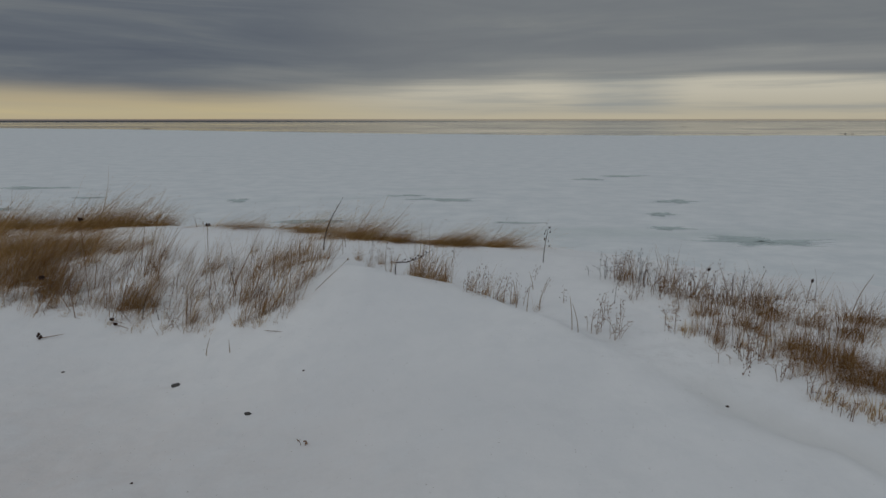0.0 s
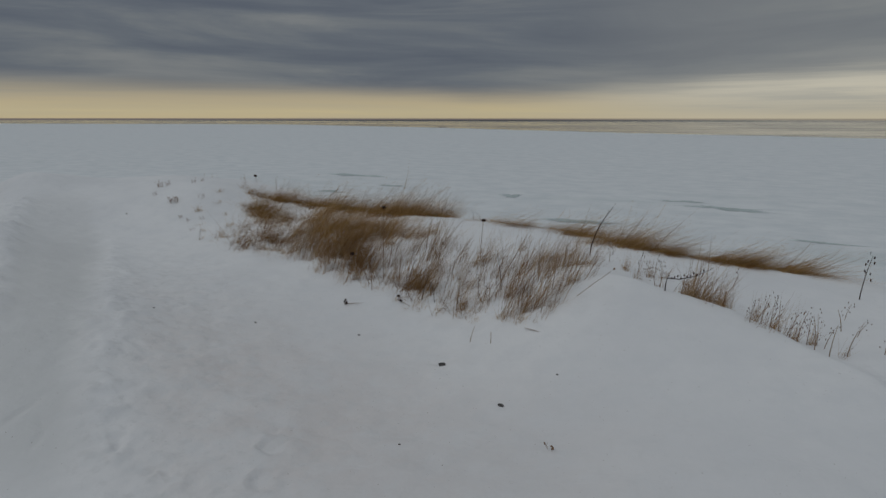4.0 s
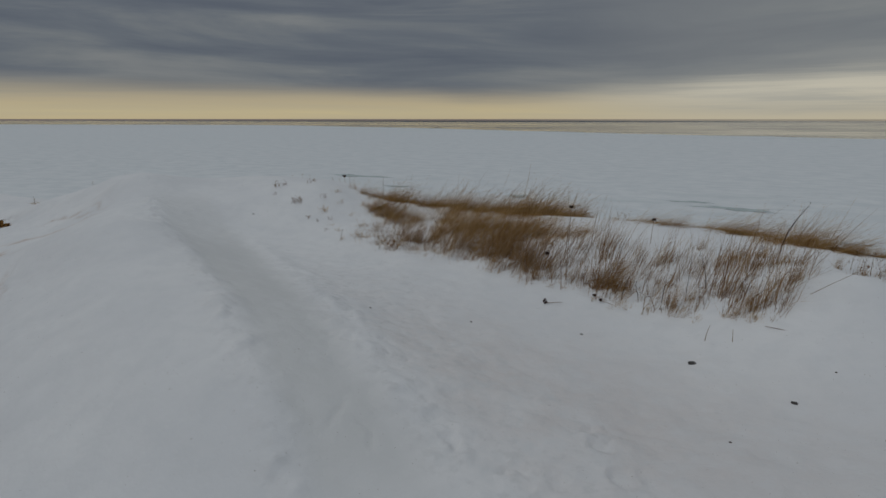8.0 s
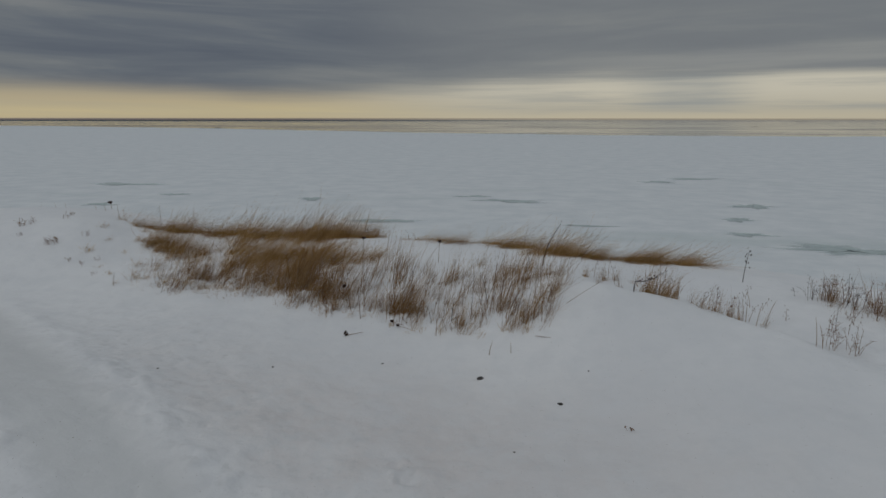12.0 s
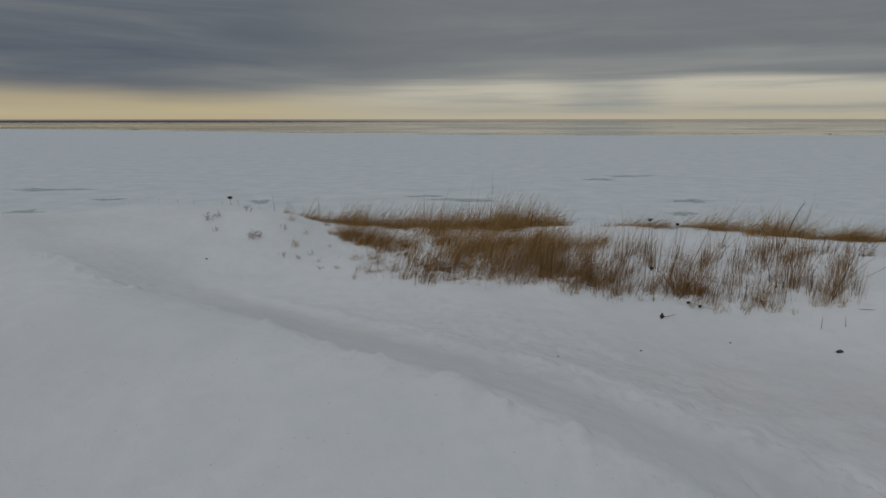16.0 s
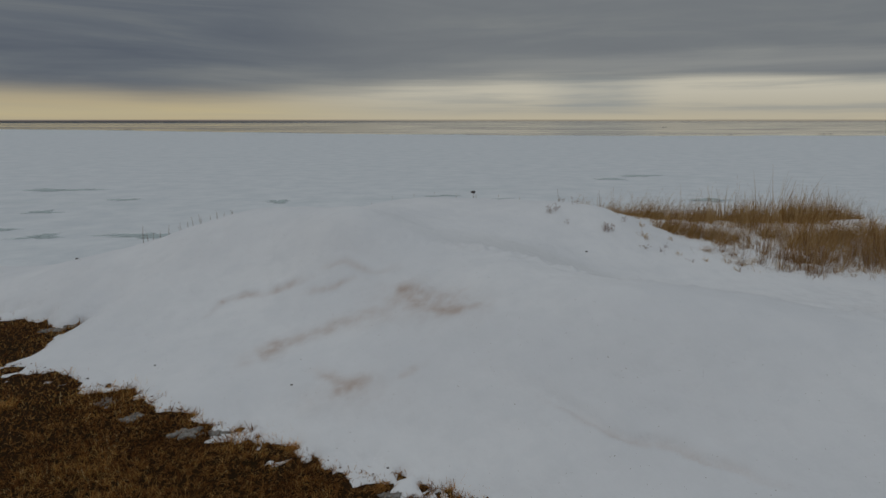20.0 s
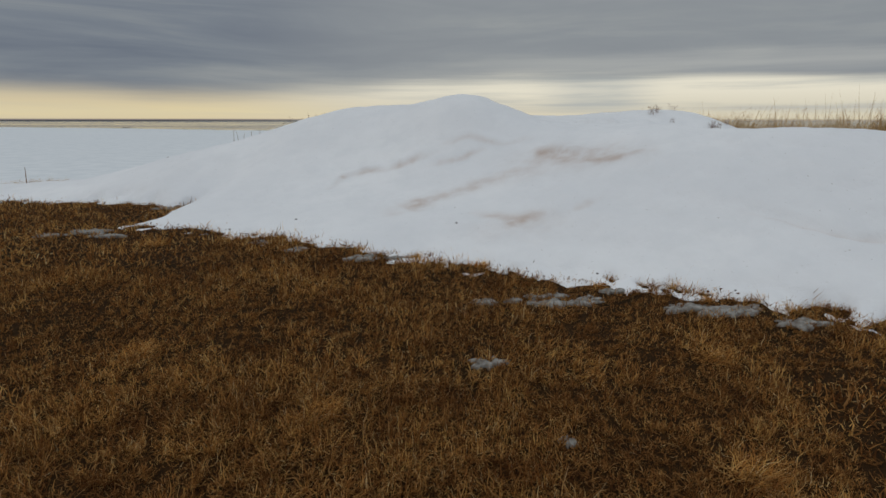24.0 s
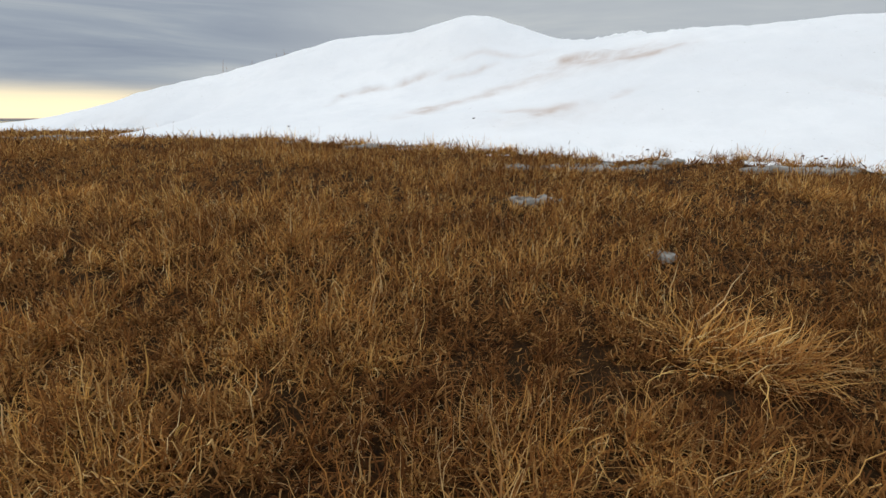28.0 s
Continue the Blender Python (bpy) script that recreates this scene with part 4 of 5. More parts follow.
grass_band([(-5.6, 7.6), (-5.1, 7.45), (-4.75, 7.5)], 40, 0.2, 0.9, FLAT_SHAPE, SECOND, 0.0)
for x, y in along([(-8.3, 8.0), (-7.6, 7.8), (-7.0, 7.75)], 6, 0.15):
    plant(UPRIGHT if seat.random() < 0.5 else BLOWN, x, y, 0.62)
for x, y in along([(-6.8, 7.75), (-6.2, 7.65), (-5.4, 7.6), (-4.7, 7.5)], 18, 0.25):
    plant(BLOWN, x, y, 0.75)
# front of the clump: tan stems standing in snow
for x, y in along([(-7.2, 7.05), (-6.6, 6.85), (-5.6, 6.7), (-4.5, 6.6)], 24, 0.24):
    plant(UPRIGHT if seat.random() < 0.6 else SPARSE, x, y, 0.68)
for x, y in along([(-7.9, 6.9), (-6.9, 6.55), (-5.4, 6.3), (-4.3, 6.1)], 36, 0.13):
    plant(SHORT if seat.random() < 0.6 else SPARSE, x, y, 0.68)
for x, y, k in ((-5.15, 6.75, 0.95), (-5.0, 6.7, 1.0), (-4.9, 6.8, 0.95), (-4.62, 6.35, 0.9), (-4.5, 6.2, 0.85), (-4.38, 6.25, 0.8), (-4.75, 6.5, 0.9), (-5.9, 6.7, 0.75), (-6.3, 7.0, 0.75), (-5.55, 6.6, 0.8), (-5.3, 6.45, 0.75)):
    plant(UPRIGHT, x, y, k)
# clumps and thin stems between the dense stand and the smooth drift
for x, y in along([(-4.3, 6.05), (-3.4, 5.8), (-2.6, 5.6), (-1.5, 5.4)], 22, 0.2):
    plant(SPARSE, x, y, 0.62)
for x, y, k in ((-3.5, 5.95, 0.9), (-3.42, 6.02, 1.0), (-3.33, 5.92, 0.95), (-3.2, 5.9, 0.6), (-2.68, 5.62, 0.55), (-2.62, 5.58, 0.5), (-2.93, 6.62, 0.7), (-2.86, 6.7, 0.55), (-2.48, 5.74, 0.6), (-2.43, 7.05, 0.5), (-1.99, 5.34, 0.4), (-1.76, 5.52, 0.8), (-1.66, 5.6, 0.75), (-1.85, 5.42, 0.6), (-1.45, 5.85, 0.6), (-3.84, 6.1, 0.6), (-4.37, 6.0, 0.7), (-4.2, 6.05, 0.6), (-2.1, 5.8, 0.55), (-1.75, 6.8, 0.6)):
    plant(UPRIGHT, x, y, k)
for x, y in along([(-4.4, 5.85), (-3.3, 5.6), (-2.6, 5.45), (-1.6, 5.3)], 12, 0.08):
    plant(SHORT, x, y, 0.5)
for x, y in along([(-4.2, 6.9), (-3, 6.6), (-2.0, 6.3), (-1.3, 6.2)], 18, 0.35):
    plant(SPARSE, x, y, 0.6)
for x, y in along([(-0.95, 6.5), (-0.2, 6.2), (0.5, 5.9), (0.95, 5.6)], 7, 0.2):
    plant(SPARSE, x, y, 0.5)
for x, y, k in ((-0.34, 5.78, 0.62), (-0.26, 5.82, 0.7), (-0.16, 5.78, 0.66), (-0.3, 5.95, 0.7), (-0.08, 5.86, 0.5), (0.0, 5.78, 0.34), (-0.74, 6.45, 0.4), (-0.6, 6.5, 0.36), (0.06, 5.95, 0.36), (-1.0, 6.4, 0.3), (0.28, 5.62, 0.3), (0.42, 5.6, 0.36), (0.6, 5.62, 0.34), (0.74, 5.66, 0.3)):
    plant(UPRIGHT, x, y, k)
for x, y in ((-8.9, 7.3), (-8.5, 7.0), (-8.2, 6.8), (-7.9, 6.5), (-8.8, 7.7), (-7.7, 6.75), (-9.1, 8.0), (-8.4, 7.5), (-8.0, 7.2), (-8.6, 8.4), (-9.0, 8.7)):
    plant(SHORT, x, y, 0.6)
grass_band([(-8.1, 7.7), (-7.4, 7.55), (-6.8, 7.5)], 18, 0.16, 0.45, STAND_SHAPE, SECOND, 0.05)
BEFORE = "stand of dry tawny beach grass before the ridge"
grass_band([(-7.9, 7.45), (-7.5, 7.2), (-7.0, 7.0)], 12, 0.2, 0.4, STAND_SHAPE, BEFORE, 0.1, TAN)
grass_band([(-7.0, 7.1), (-5.6, 6.85), (-4.4, 6.7)], 48, 0.36, 0.68, STAND_SHAPE, BEFORE, 0.1, TAN)
grass_band([(-6.7, 7.15), (-5.6, 6.95), (-4.75, 6.75)], 46, 0.3, 0.72, STAND_SHAPE, BEFORE, 0.0, BEACH)
grass_band([(-4.95, 6.45), (-4.55, 6.35)], 12, 0.12, 0.7, STAND_SHAPE, BEFORE, 0.0, BROWN)
grass_band([(-3.62, 5.92), (-3.3, 5.85)], 12, 0.1, 0.75, STAND_SHAPE, BEFORE, 0.0, TAN)
grass_band([(-7.0, 7.0), (-6.6, 6.85), (-6.2, 6.8)], 16, 0.16, 0.42, STAND_SHAPE, BEFORE, 0.0, BROWN)
grass_band([(-2.3, 6.6), (-1.8, 6.5), (-1.3, 6.15)], 34, 0.3, 0.72, STEM_SHAPE, BEFORE, 0.0, TAN)
grass_band([(-4.6, 7.45), (-4.1, 7.4)], 18, 0.16, 0.6, COMBED_SHAPE, SECOND, 0.0)
# loose stems between the tufts
STEMS = "loose stand of tan beach grass stems rising from snow"
grass_band([(-7.8, 7.2), (-7.4, 7.0), (-7.0, 6.85)], 12, 0.2, 0.36, STEM_SHAPE, STEMS, 0.2, TAN)
grass_band([(-7.0, 6.75), (-6.4, 6.65), (-5.2, 6.5), (-4.4, 6.3)], 84, 0.42, 0.7, STEM_SHAPE, STEMS, 0.25, TAN)
grass_band([(-4.6, 6.2), (-3.4, 6.0), (-2.6, 5.85), (-1.5, 5.65)], 66, 0.34, 0.85, STEM_SHAPE, STEMS, 0.3, TAN)
grass_band([(-4.3, 6.9), (-3, 6.6), (-1.6, 6.3)], 44, 0.5, 0.7, STEM_SHAPE, STEMS, 0.15, PALE)
grass_band([(-0.4, 5.85), (-0.2, 5.8), (0.0, 5.8)], 12, 0.1, 0.55, STEM_SHAPE, STEMS, 0.0, TAN)
grass_band([(0.2, 5.6), (0.5, 5.55), (0.85, 5.6)], 12, 0.1, 0.42, STEM_SHAPE, STEMS, 0.1, PALE)
# matted litter of broken blades, half sunk in the snow round the stems
LITTER_SHAPE = (46, 0.22, 0.05, 0.24, 1.0, 0.35, 0.4, 0.0046, WIND, 0.75)
LITTER = "matted litter of broken dry blades half sunk in snow"
grass_band([(-8.2, 7.5), (-7.6, 7.2), (-6.6, 6.95), (-5.6, 6.8), (-4.4, 6.6)], 110, 0.5, 0.8, LITTER_SHAPE, LITTER, 0.1, BROWN)
grass_band([(-7.6, 6.75), (-6.4, 6.45), (-5.2, 6.3), (-4.3, 6.1)], 60, 0.2, 0.6, LITTER_SHAPE, LITTER, 0.2, BROWN)
grass_band([(-4.5, 6.3), (-3.4, 6.1), (-2.4, 5.9), (-1.4, 5.75)], 70, 0.42, 0.8, LITTER_SHAPE, LITTER, 0.25, BROWN)
grass_band([(-4.3, 7.0), (-2.8, 6.8), (-1.4, 6.7)], 26, 0.4, 0.7, LITTER_SHAPE, LITTER, 0.3, PALE)
# the bank past the drift
BANK_SHAPE = (50, 0.16, 0.12, 0.95, 0.4, 0.3, 0.4, 0.0055, WIND, 0.35)
TANGLE_SHAPE = (150, 0.2, 0.15, 0.85, 0.6, 0.4, 0.8, 0.0055, WIND, 0.45)
BANK = "thick stand of short brown dry grass on a snowy bank"
grass_band([(2.6, 4.35), (2.9, 4.0), (3.2, 3.75), (3.8, 3.6)], 22, 0.16, 0.3, TANGLE_SHAPE, BANK, 0.0, BROWN)
grass_band([(2.2, 5.5), (2.6, 5.1), (2.9, 4.7)], 18, 0.22, 0.26, BANK_SHAPE, BANK, 0.1, BROWN)
grass_band([(1.9, 6.2), (2.4, 5.8), (3.0, 5.5), (3.9, 5.5)], 30, 0.2, 0.34, BANK_SHAPE, BANK, 0.1, BROWN)
grass_band([(2.3, 4.8), (2.45, 4.4), (2.8, 3.75)], 16, 0.16, 0.2, BANK_SHAPE, BANK, 0.2, BROWN)
grass_band([(2.9, 5.2), (3.3, 4.9), (4.0, 4.8), (4.9, 4.7)], 40, 0.28, 0.38, TANGLE_SHAPE, BANK, 0.0, BROWN)
grass_band([(3.0, 4.35), (3.3, 4.15), (3.8, 3.95), (4.6, 3.8)], 55, 0.3, 0.36, TANGLE_SHAPE, BANK, 0.0, BROWN)
grass_band([(1.9, 5.9), (2.4, 5.3), (2.8, 4.7), (3.3, 4.1)], 60, 0.4, 0.75, LITTER_SHAPE, LITTER, 0.2, BROWN)
grass_band([(2.3, 5.5), (2.6, 4.9), (2.9, 4.4), (3.4, 3.9)], 30, 0.3, 0.34, BANK_SHAPE, BANK, 0.1, BROWN)
grass_band([(2.75, 4.6), (3.1, 4.1), (3.6, 3.7), (4.4, 3.5)], 44, 0.25, 0.34, TANGLE_SHAPE, BANK, 0.0, BROWN)
for x, y in along([(2.0, 6.3), (2.6, 5.8), (3.2, 5.3)], 16, 0.3):
    plant(SPARSE, x, y, 0.48)
for x, y in along([(2.1, 5.0), (2.5, 4.7), (2.9, 4.3), (3.4, 3.8)], 26, 0.3):
    plant(SPARSE if seat.random() < 0.5 else SHORT, x, y, 0.55)
for x, y in along([(2.9, 4.5), (3.2, 4.2), (3.6, 4.0), (4.0, 3.8)], 14, 0.25):
    plant(UPRIGHT, x, y, 0.36)
for x, y in along([(2.65, 3.75), (2.9, 3.6), (3.2, 3.5)], 8, 0.1):
    plant(SHORT, x, y, 0.7)


for src in BLOWN + UPRIGHT + SPARSE + SHORT:
    while src.name not in first_used:
        plant([k for k in (BLOWN, UPRIGHT, SPARSE, SHORT) if src in k][0], seat.uniform(-6.5, -4.8), seat.uniform(6.9, 7.5), 0.7)


# ---------------------------------------------------------------- weeds
def weed(x, y, height, lean, heading, heads, label, mat=None, radius=0.0045, name="dry_weed", seed=0, pod=0.006, low=0.45, pod_mat=None):
    """A single stiff weed: stem with side twigs and dark seed heads along its upper part."""
    r = random.Random(seed)
    mat = mat or HERB
    ob = thing(name, x, y, top(x, y), label, "weed", "dry weeds")
    hx, hy = math.cos(heading), math.sin(heading)
    pts = [(hx * lean * height * u * u, hy * lean * height * u * u, -0.05 + (height + 0.05) * u) for u in (0, 0.25, 0.5, 0.75, 1.0)]
    part("stem", tube(pts, [radius, radius * 0.9, radius * 0.75, radius * 0.6, radius * 0.35]), mat, ob)
    for k in range(heads):
        u = low + (1 - low) * (k + 1) / heads
        p = (hx * lean * height * u * u, hy * lean * height * u * u, -0.05 + (height + 0.05) * u)
        a = r.uniform(0, 6.28)
        ln = r.uniform(0.02, 0.05) * (1.6 - u)
        q = (p[0] + math.cos(a) * ln, p[1] + math.sin(a) * ln, p[2] + r.uniform(0.0, 0.04))
        part("seed_head", blob(q, (pod * 0.6, pod * 0.9, pod * 1.5), 0.5, seed * 31 + k, 3, 5), pod_mat or DARK, ob)
    return ob


def umbel(x, y, height, size, lean, seed, lean_y=0.02):
    """A yarrow stalk with a flat dark head."""
    ob = thing("yarrow_stalk", x, y, top(x, y), "tall dry yarrow stalk with a flat dark brown head", "weed", "dry weeds")
    p = (lean, lean_y, height)
    part("stem", tube([(0, 0, -0.05), (lean * 0.4, lean_y * 0.4, height * 0.5), p], [0.004, 0.0032, 0.0025]), HERB, ob)
    r = np.random.default_rng(seed)
    bits = [blob((p[0] + size * math.sqrt(r.random()) * math.cos(a), p[1] + size * math.sqrt(r.random()) * math.sin(a), p[2] + r.uniform(-0.01, 0.012)), (size * 0.36, size * 0.36, 0.014), 0.3, seed * 7 + k, 3, 6) for k, a in enumerate(r.uniform(0, 6.28, 14))]
    part("flower_head", joined(bits), DARK, ob, "flat dark brown seed head")
    return ob


def twig_bush(x, y, height, n, seed, label, mat=None, group="twig bushes", spread=0.75, cap=1.0):
    """A loose stand of bare twigs with small capsules at their tips."""
    r = random.Random(seed)
    mat = mat or HERB
    ob = thing("dry_bush", x, y, top(x, y), label, "bush", group)
    for k in range(n):
        a, tilt = r.uniform(0, 6.28), spread * r.random() ** 1.5
        ln = height * r.choice((0.35, 0.5, 0.65, 0.8, 1.0, 1.15))
        bx, by = r.gauss(0, 0.3) * height, r.gauss(0, 0.3) * height
        mid = (bx + math.cos(a) * math.sin(tilt) * ln * 0.45, by + math.sin(a) * math.sin(tilt) * ln * 0.45, math.cos(tilt) * ln * 0.55)
        end = (mid[0] + math.cos(a + r.uniform(-1, 1)) * math.sin(tilt + 0.15) * ln * 0.5, mid[1] + math.sin(a + r.uniform(-1, 1)) * math.sin(tilt + 0.15) * ln * 0.5, math.cos(tilt) * ln)
        pieces = [tube([(bx, by, -0.05), mid, end], [0.0021, 0.0017, 0.001], 4)]
        for j in range(4):
            u = r.uniform(0.0, 1.0)
            b = tuple(mid[i] + (end[i] - mid[i]) * u for i in range(3))
            g = r.uniform(0.1, 0.3) * height
            a2 = r.uniform(0, 6.28)
            e = (b[0] + 0.75 * g * math.cos(a2), b[1] + 0.75 * g * math.sin(a2), b[2] + r.uniform(-0.2, 0.9) * g)
            pieces.append(tube([b, e], [0.0015, 0.0009], 3))
            if cap and r.random() < 0.5:
                q = r.uniform(0.0025, 0.007) * cap
                pieces.append(blob(e, (q * 1.4, q * 0.8, q), 0.5, seed + k * 5 + j, 3, 5))
        part("twig", joined(pieces), mat, ob)
    return ob


weed(-1.52, 7.0, 0.62, 0.4, 0.2, 14, "tall leaning dark weed stalk with seed pods", DARK, 0.008, seed=1)
weed(1.26, 6.9, 0.46, 0.16, 0.6, 9, "stiff dark weed stalk standing alone in snow", DARK, 0.0055, seed=2, pod=0.011)
elbow = thing("bent_weed", -0.5, 5.74, top(-0.5, 5.74), "dark weed stalk broken over at an elbow above snow", "weed", "dry weeds")
part("stem", tube([(0, 0, -0.05), (0.0, 0, 0.07), (0.01, 0.0, 0.13), (0.12, 0.02, 0.125), (0.26, 0.04, 0.17), (0.4, 0.06, 0.26)], [0.006, 0.006, 0.0055, 0.005, 0.004, 0.002]), DARK, elbow)
for k in range(12):
    u = k / 11
    part("seed_head", blob((0.02 + 0.3 * u, 0.02 + 0.03 * u + 0.01 * math.sin(3 * k), 0.135 + 0.09 * u * u + 0.014 * math.cos(2.4 * k)), (0.008, 0.006, 0.011), 0.5, 88 + k, 3, 5), DARK, elbow)
for k, (x, y, h) in enumerate(((0.24, 5.52, 0.2), (0.33, 5.55, 0.26), (0.4, 5.5, 0.24), (0.47, 5.56, 0.27), (0.55, 5.52, 0.22), (0.62, 5.58, 0.28), (0.7, 5.6, 0.24), (0.78, 5.64, 0.28), (0.83, 5.6, 0.2), (-0.76, 6.42, 0.2), (-0.68, 6.45, 0.24), (-0.6, 6.4, 0.18), (-0.86, 6.5, 0.2), (-0.1, 5.72, 0.2), (0.02, 5.7, 0.16), (-1.2, 6.6, 0.22), (1.06, 6.3, 0.16), (0.1, 6.6, 0.2))):
    weed(x, y, h, 0.15 + 0.1 * (k % 3), 0.3 + 0.5 * (k % 4), 9, "dry russet weed with clustered seed heads behind the drift", HERB, 0.003, "leafy_weed", 610 + k, 0.006, 0.35, RUSSET)
weed(-3.95, 5.75, 0.5, 0.1, 2.6, 2, "thin upright weed stem in the grass", seed=4)
weed(-2.3, 6.0, 0.42, 0.35, 2.4, 5, "leaning weed stem with dark pods", DARK, 0.005, seed=5)
weed(-3.2, 5.7, 0.3, 0.3, 0.6, 4, "short weed stem with dark pods", DARK, 0.005, seed=6)
weed(-2.75, 5.75, 0.26, 0.25, 1.2, 5, "short weed stem with dark pods", DARK, 0.005, seed=7)
weed(-6.9, 6.5, 0.3, 0.2, 0.4, 3, "thin weed stem in the grass", seed=8)
weed(-7.88, 6.45, 0.16, 0.2, 0.4, 3, "short weed stem poking through snow", seed=9)
weed(-9.7, 9.3, 0.3, 0.1, 2.8, 0, "bare reddish stem at the ridge's end", seed=10)
weed(-8.9, 9.4, 0.4, 0.15, 2.0, 3, "bare weed stem above the grass", seed=11)
for k, (x, y, h) in enumerate(((1.15, 4.75, 0.3), (1.2, 4.72, 0.26), (0.75, 5.5, 0.34), (0.85, 5.45, 0.3), (0.98, 5.5, 0.32), (-2.25, 5.0, 0.16), (-2.0, 4.95, 0.12), (1.0, 6.0, 0.2))):
    weed(x, y, h, 0.15 + 0.1 * (k % 3), 2.2 + k, 0, "thin bare stem standing in snow", PALE, 0.004, "bare_stem", 20 + k)
umbel(-3.97, 6.05, 0.97, 0.022, 0.02, 1)
umbel(-4.12, 5.95, 0.47, 0.024, 0.03, 2, -0.4)
umbel(-3.08, 7.21, 0.34, 0.026, 0.02, 3)
# russet weeds among the stems, with withered leaves from the foot up
for k, (x, y, h) in enumerate(((-3.5, 5.66, 0.16), (-3.42, 5.7, 0.2), (-2.8, 5.55, 0.17), (-2.72, 5.5, 0.13), (-2.12, 6.06, 0.36), (-2.05, 5.95, 0.28), (-2.3, 5.62, 0.22), (-1.9, 5.75, 0.3), (-3.1, 5.75, 0.26), (-3.75, 5.95, 0.3), (-1.55, 7.55, 0.3), (-1.7, 7.1, 0.24), (-0.62, 6.0, 0.2), (-0.3, 5.95, 0.16), (0.3, 5.75, 0.2), (0.62, 5.6, 0.24), (-2.6, 6.2, 0.3), (-4.55, 6.1, 0.24), (-5.1, 6.2, 0.2), (-6.2, 6.5, 0.16), (-7.0, 6.5, 0.13), (-3.72, 8.4, 0.16), (-3.6, 8.42, 0.13), (-4.5, 8.6, 0.16))):
    weed(x, y, h, 0.25 + 0.12 * (k % 4), 0.4 + 1.3 * k, 6, "dry russet weed with withered dark leaves among grass stems", HERB, 0.0035, "leafy_weed", 500 + k, 0.0055, 0.1, RUSSET)
for k in range(34):
    u = (k + 0.5) / 34
    x, y = -4.9 + 3.5 * u + seat.uniform(-0.1, 0.1), 6.5 - 0.75 * u + seat.uniform(-0.45, 0.4)
    weed(x, y, seat.uniform(0.14, 0.38), 0.3 + 0.1 * (k % 3), seat.uniform(0.2, 1.4), 8, "dry russet weed with small dark leaves among tan stems", HERB, 0.003, "leafy_weed", 640 + k, 0.006, 0.1 if k % 3 else 0.45, RUSSET)
# a long thin stalk leaning out over the drift
leaner = thing("leaning_stalk", -1.36, 5.62, top(-1.36, 5.62), "long thin tan stalk leaning out over smooth snow", "weed")
part("stem", tube([(0, 0, -0.04), (0.18, -0.1, 0.14), (0.42, -0.26, 0.38)], [0.0028, 0.0024, 0.0014]), HERB, leaner)
part("seed_head", blob((0.43, -0.265, 0.39), (0.012, 0.006, 0.012), 0.4, 71, 4, 6), HERB, leaner)
lying = thing("fallen_weed", -1.62, 5.12, top(-1.62, 5.12), "short grey broken stem lying on snow", "twig")
part("stem", tube([(-0.1, 0.02, 0.008), (0.0, 0.0, 0.009), (0.1, -0.02, 0.008)], [0.003, 0.0035, 0.002]), FROST, lying)
weed(3.92, 5.15, 0.42, 0.5, 0.3, 0, "tall bent pale stalk on the bank", PALE, 0.004, seed=12)
for k, (x, y, h) in enumerate(((2.0, 6.15, 0.3), (2.2, 6.1, 0.36), (2.5, 5.7, 0.34), (2.62, 5.6, 0.3), (2.75, 5.5, 0.33), (3.0, 5.5, 0.36), (3.1, 5.4, 0.38), (1.75, 5.5, 0.22), (2.42, 4.3, 0.14), (-3.0, 5.65, 0.25), (-2.35, 5.7, 0.22), (-2.5, 5.8, 0.3), (-4.3, 6.2, 0.45), (-3.4, 6.5, 0.35))):
    weed(x, y, h, 0.25, 0.3 + k, 6, "dry reddish weed stem with dark pods", DARK if k % 2 else HERB, 0.003, seed=40 + k)
for k, (x, y, h) in enumerate(((1.62, 4.9, 0.26), (1.55, 5.15, 0.22), (1.72, 5.2, 0.2), (2.0, 5.6, 0.24), (2.25, 5.6, 0.3), (2.35, 5.35, 0.28), (2.5, 5.2, 0.24), (2.45, 4.7, 0.2), (2.52, 4.35, 0.24), (2.58, 4.3, 0.2), (2.32, 4.05, 0.1), (2.7, 4.1, 0.16), (2.9, 4.7, 0.24), (2.82, 3.72, 0.12), (1.1, 5.9, 0.16), (1.25, 5.6, 0.14), (2.1, 6.0, 0.34), (2.4, 5.9, 0.36), (2.7, 5.8, 0.34), (3.0, 5.7, 0.36))):
    weed(x, y, h, 0.2 + 0.12 * (k % 4), 0.9 + 1.7 * k, 8, "dry russet weed with withered dark leaves on the bank", HERB, 0.003, "leafy_weed", 540 + k, 0.0055, 0.15, RUSSET)
umbel(2.9, 6.0, 0.24, 0.014, 0.03, 4)
umbel(3.7, 5.5, 0.26, 0.011, 0.05, 6)
UPPER_BANK = ((2.2, 6.1, 0.34, 16), (2.5, 5.85, 0.32, 16), (2.75, 5.6, 0.3, 15), (3.0, 5.3, 0.3, 14), (1.5, 4.8, 0.24, 12), (1.4, 5.0, 0.2, 7), (1.62, 5.3, 0.2, 7), (1.85, 6.3, 0.26, 9), (2.0, 6.15, 0.3, 10), (2.15, 6.3, 0.3, 9), (2.4, 6.0, 0.32, 10), (2.3, 5.7, 0.28, 10), (2.65, 5.75, 0.3, 9), (2.55, 5.4, 0.28, 9), (2.9, 5.5, 0.3, 9), (2.1, 4.85, 0.2, 8), (2.35, 4.6, 0.22, 9), (2.5, 4.3, 0.24, 8))
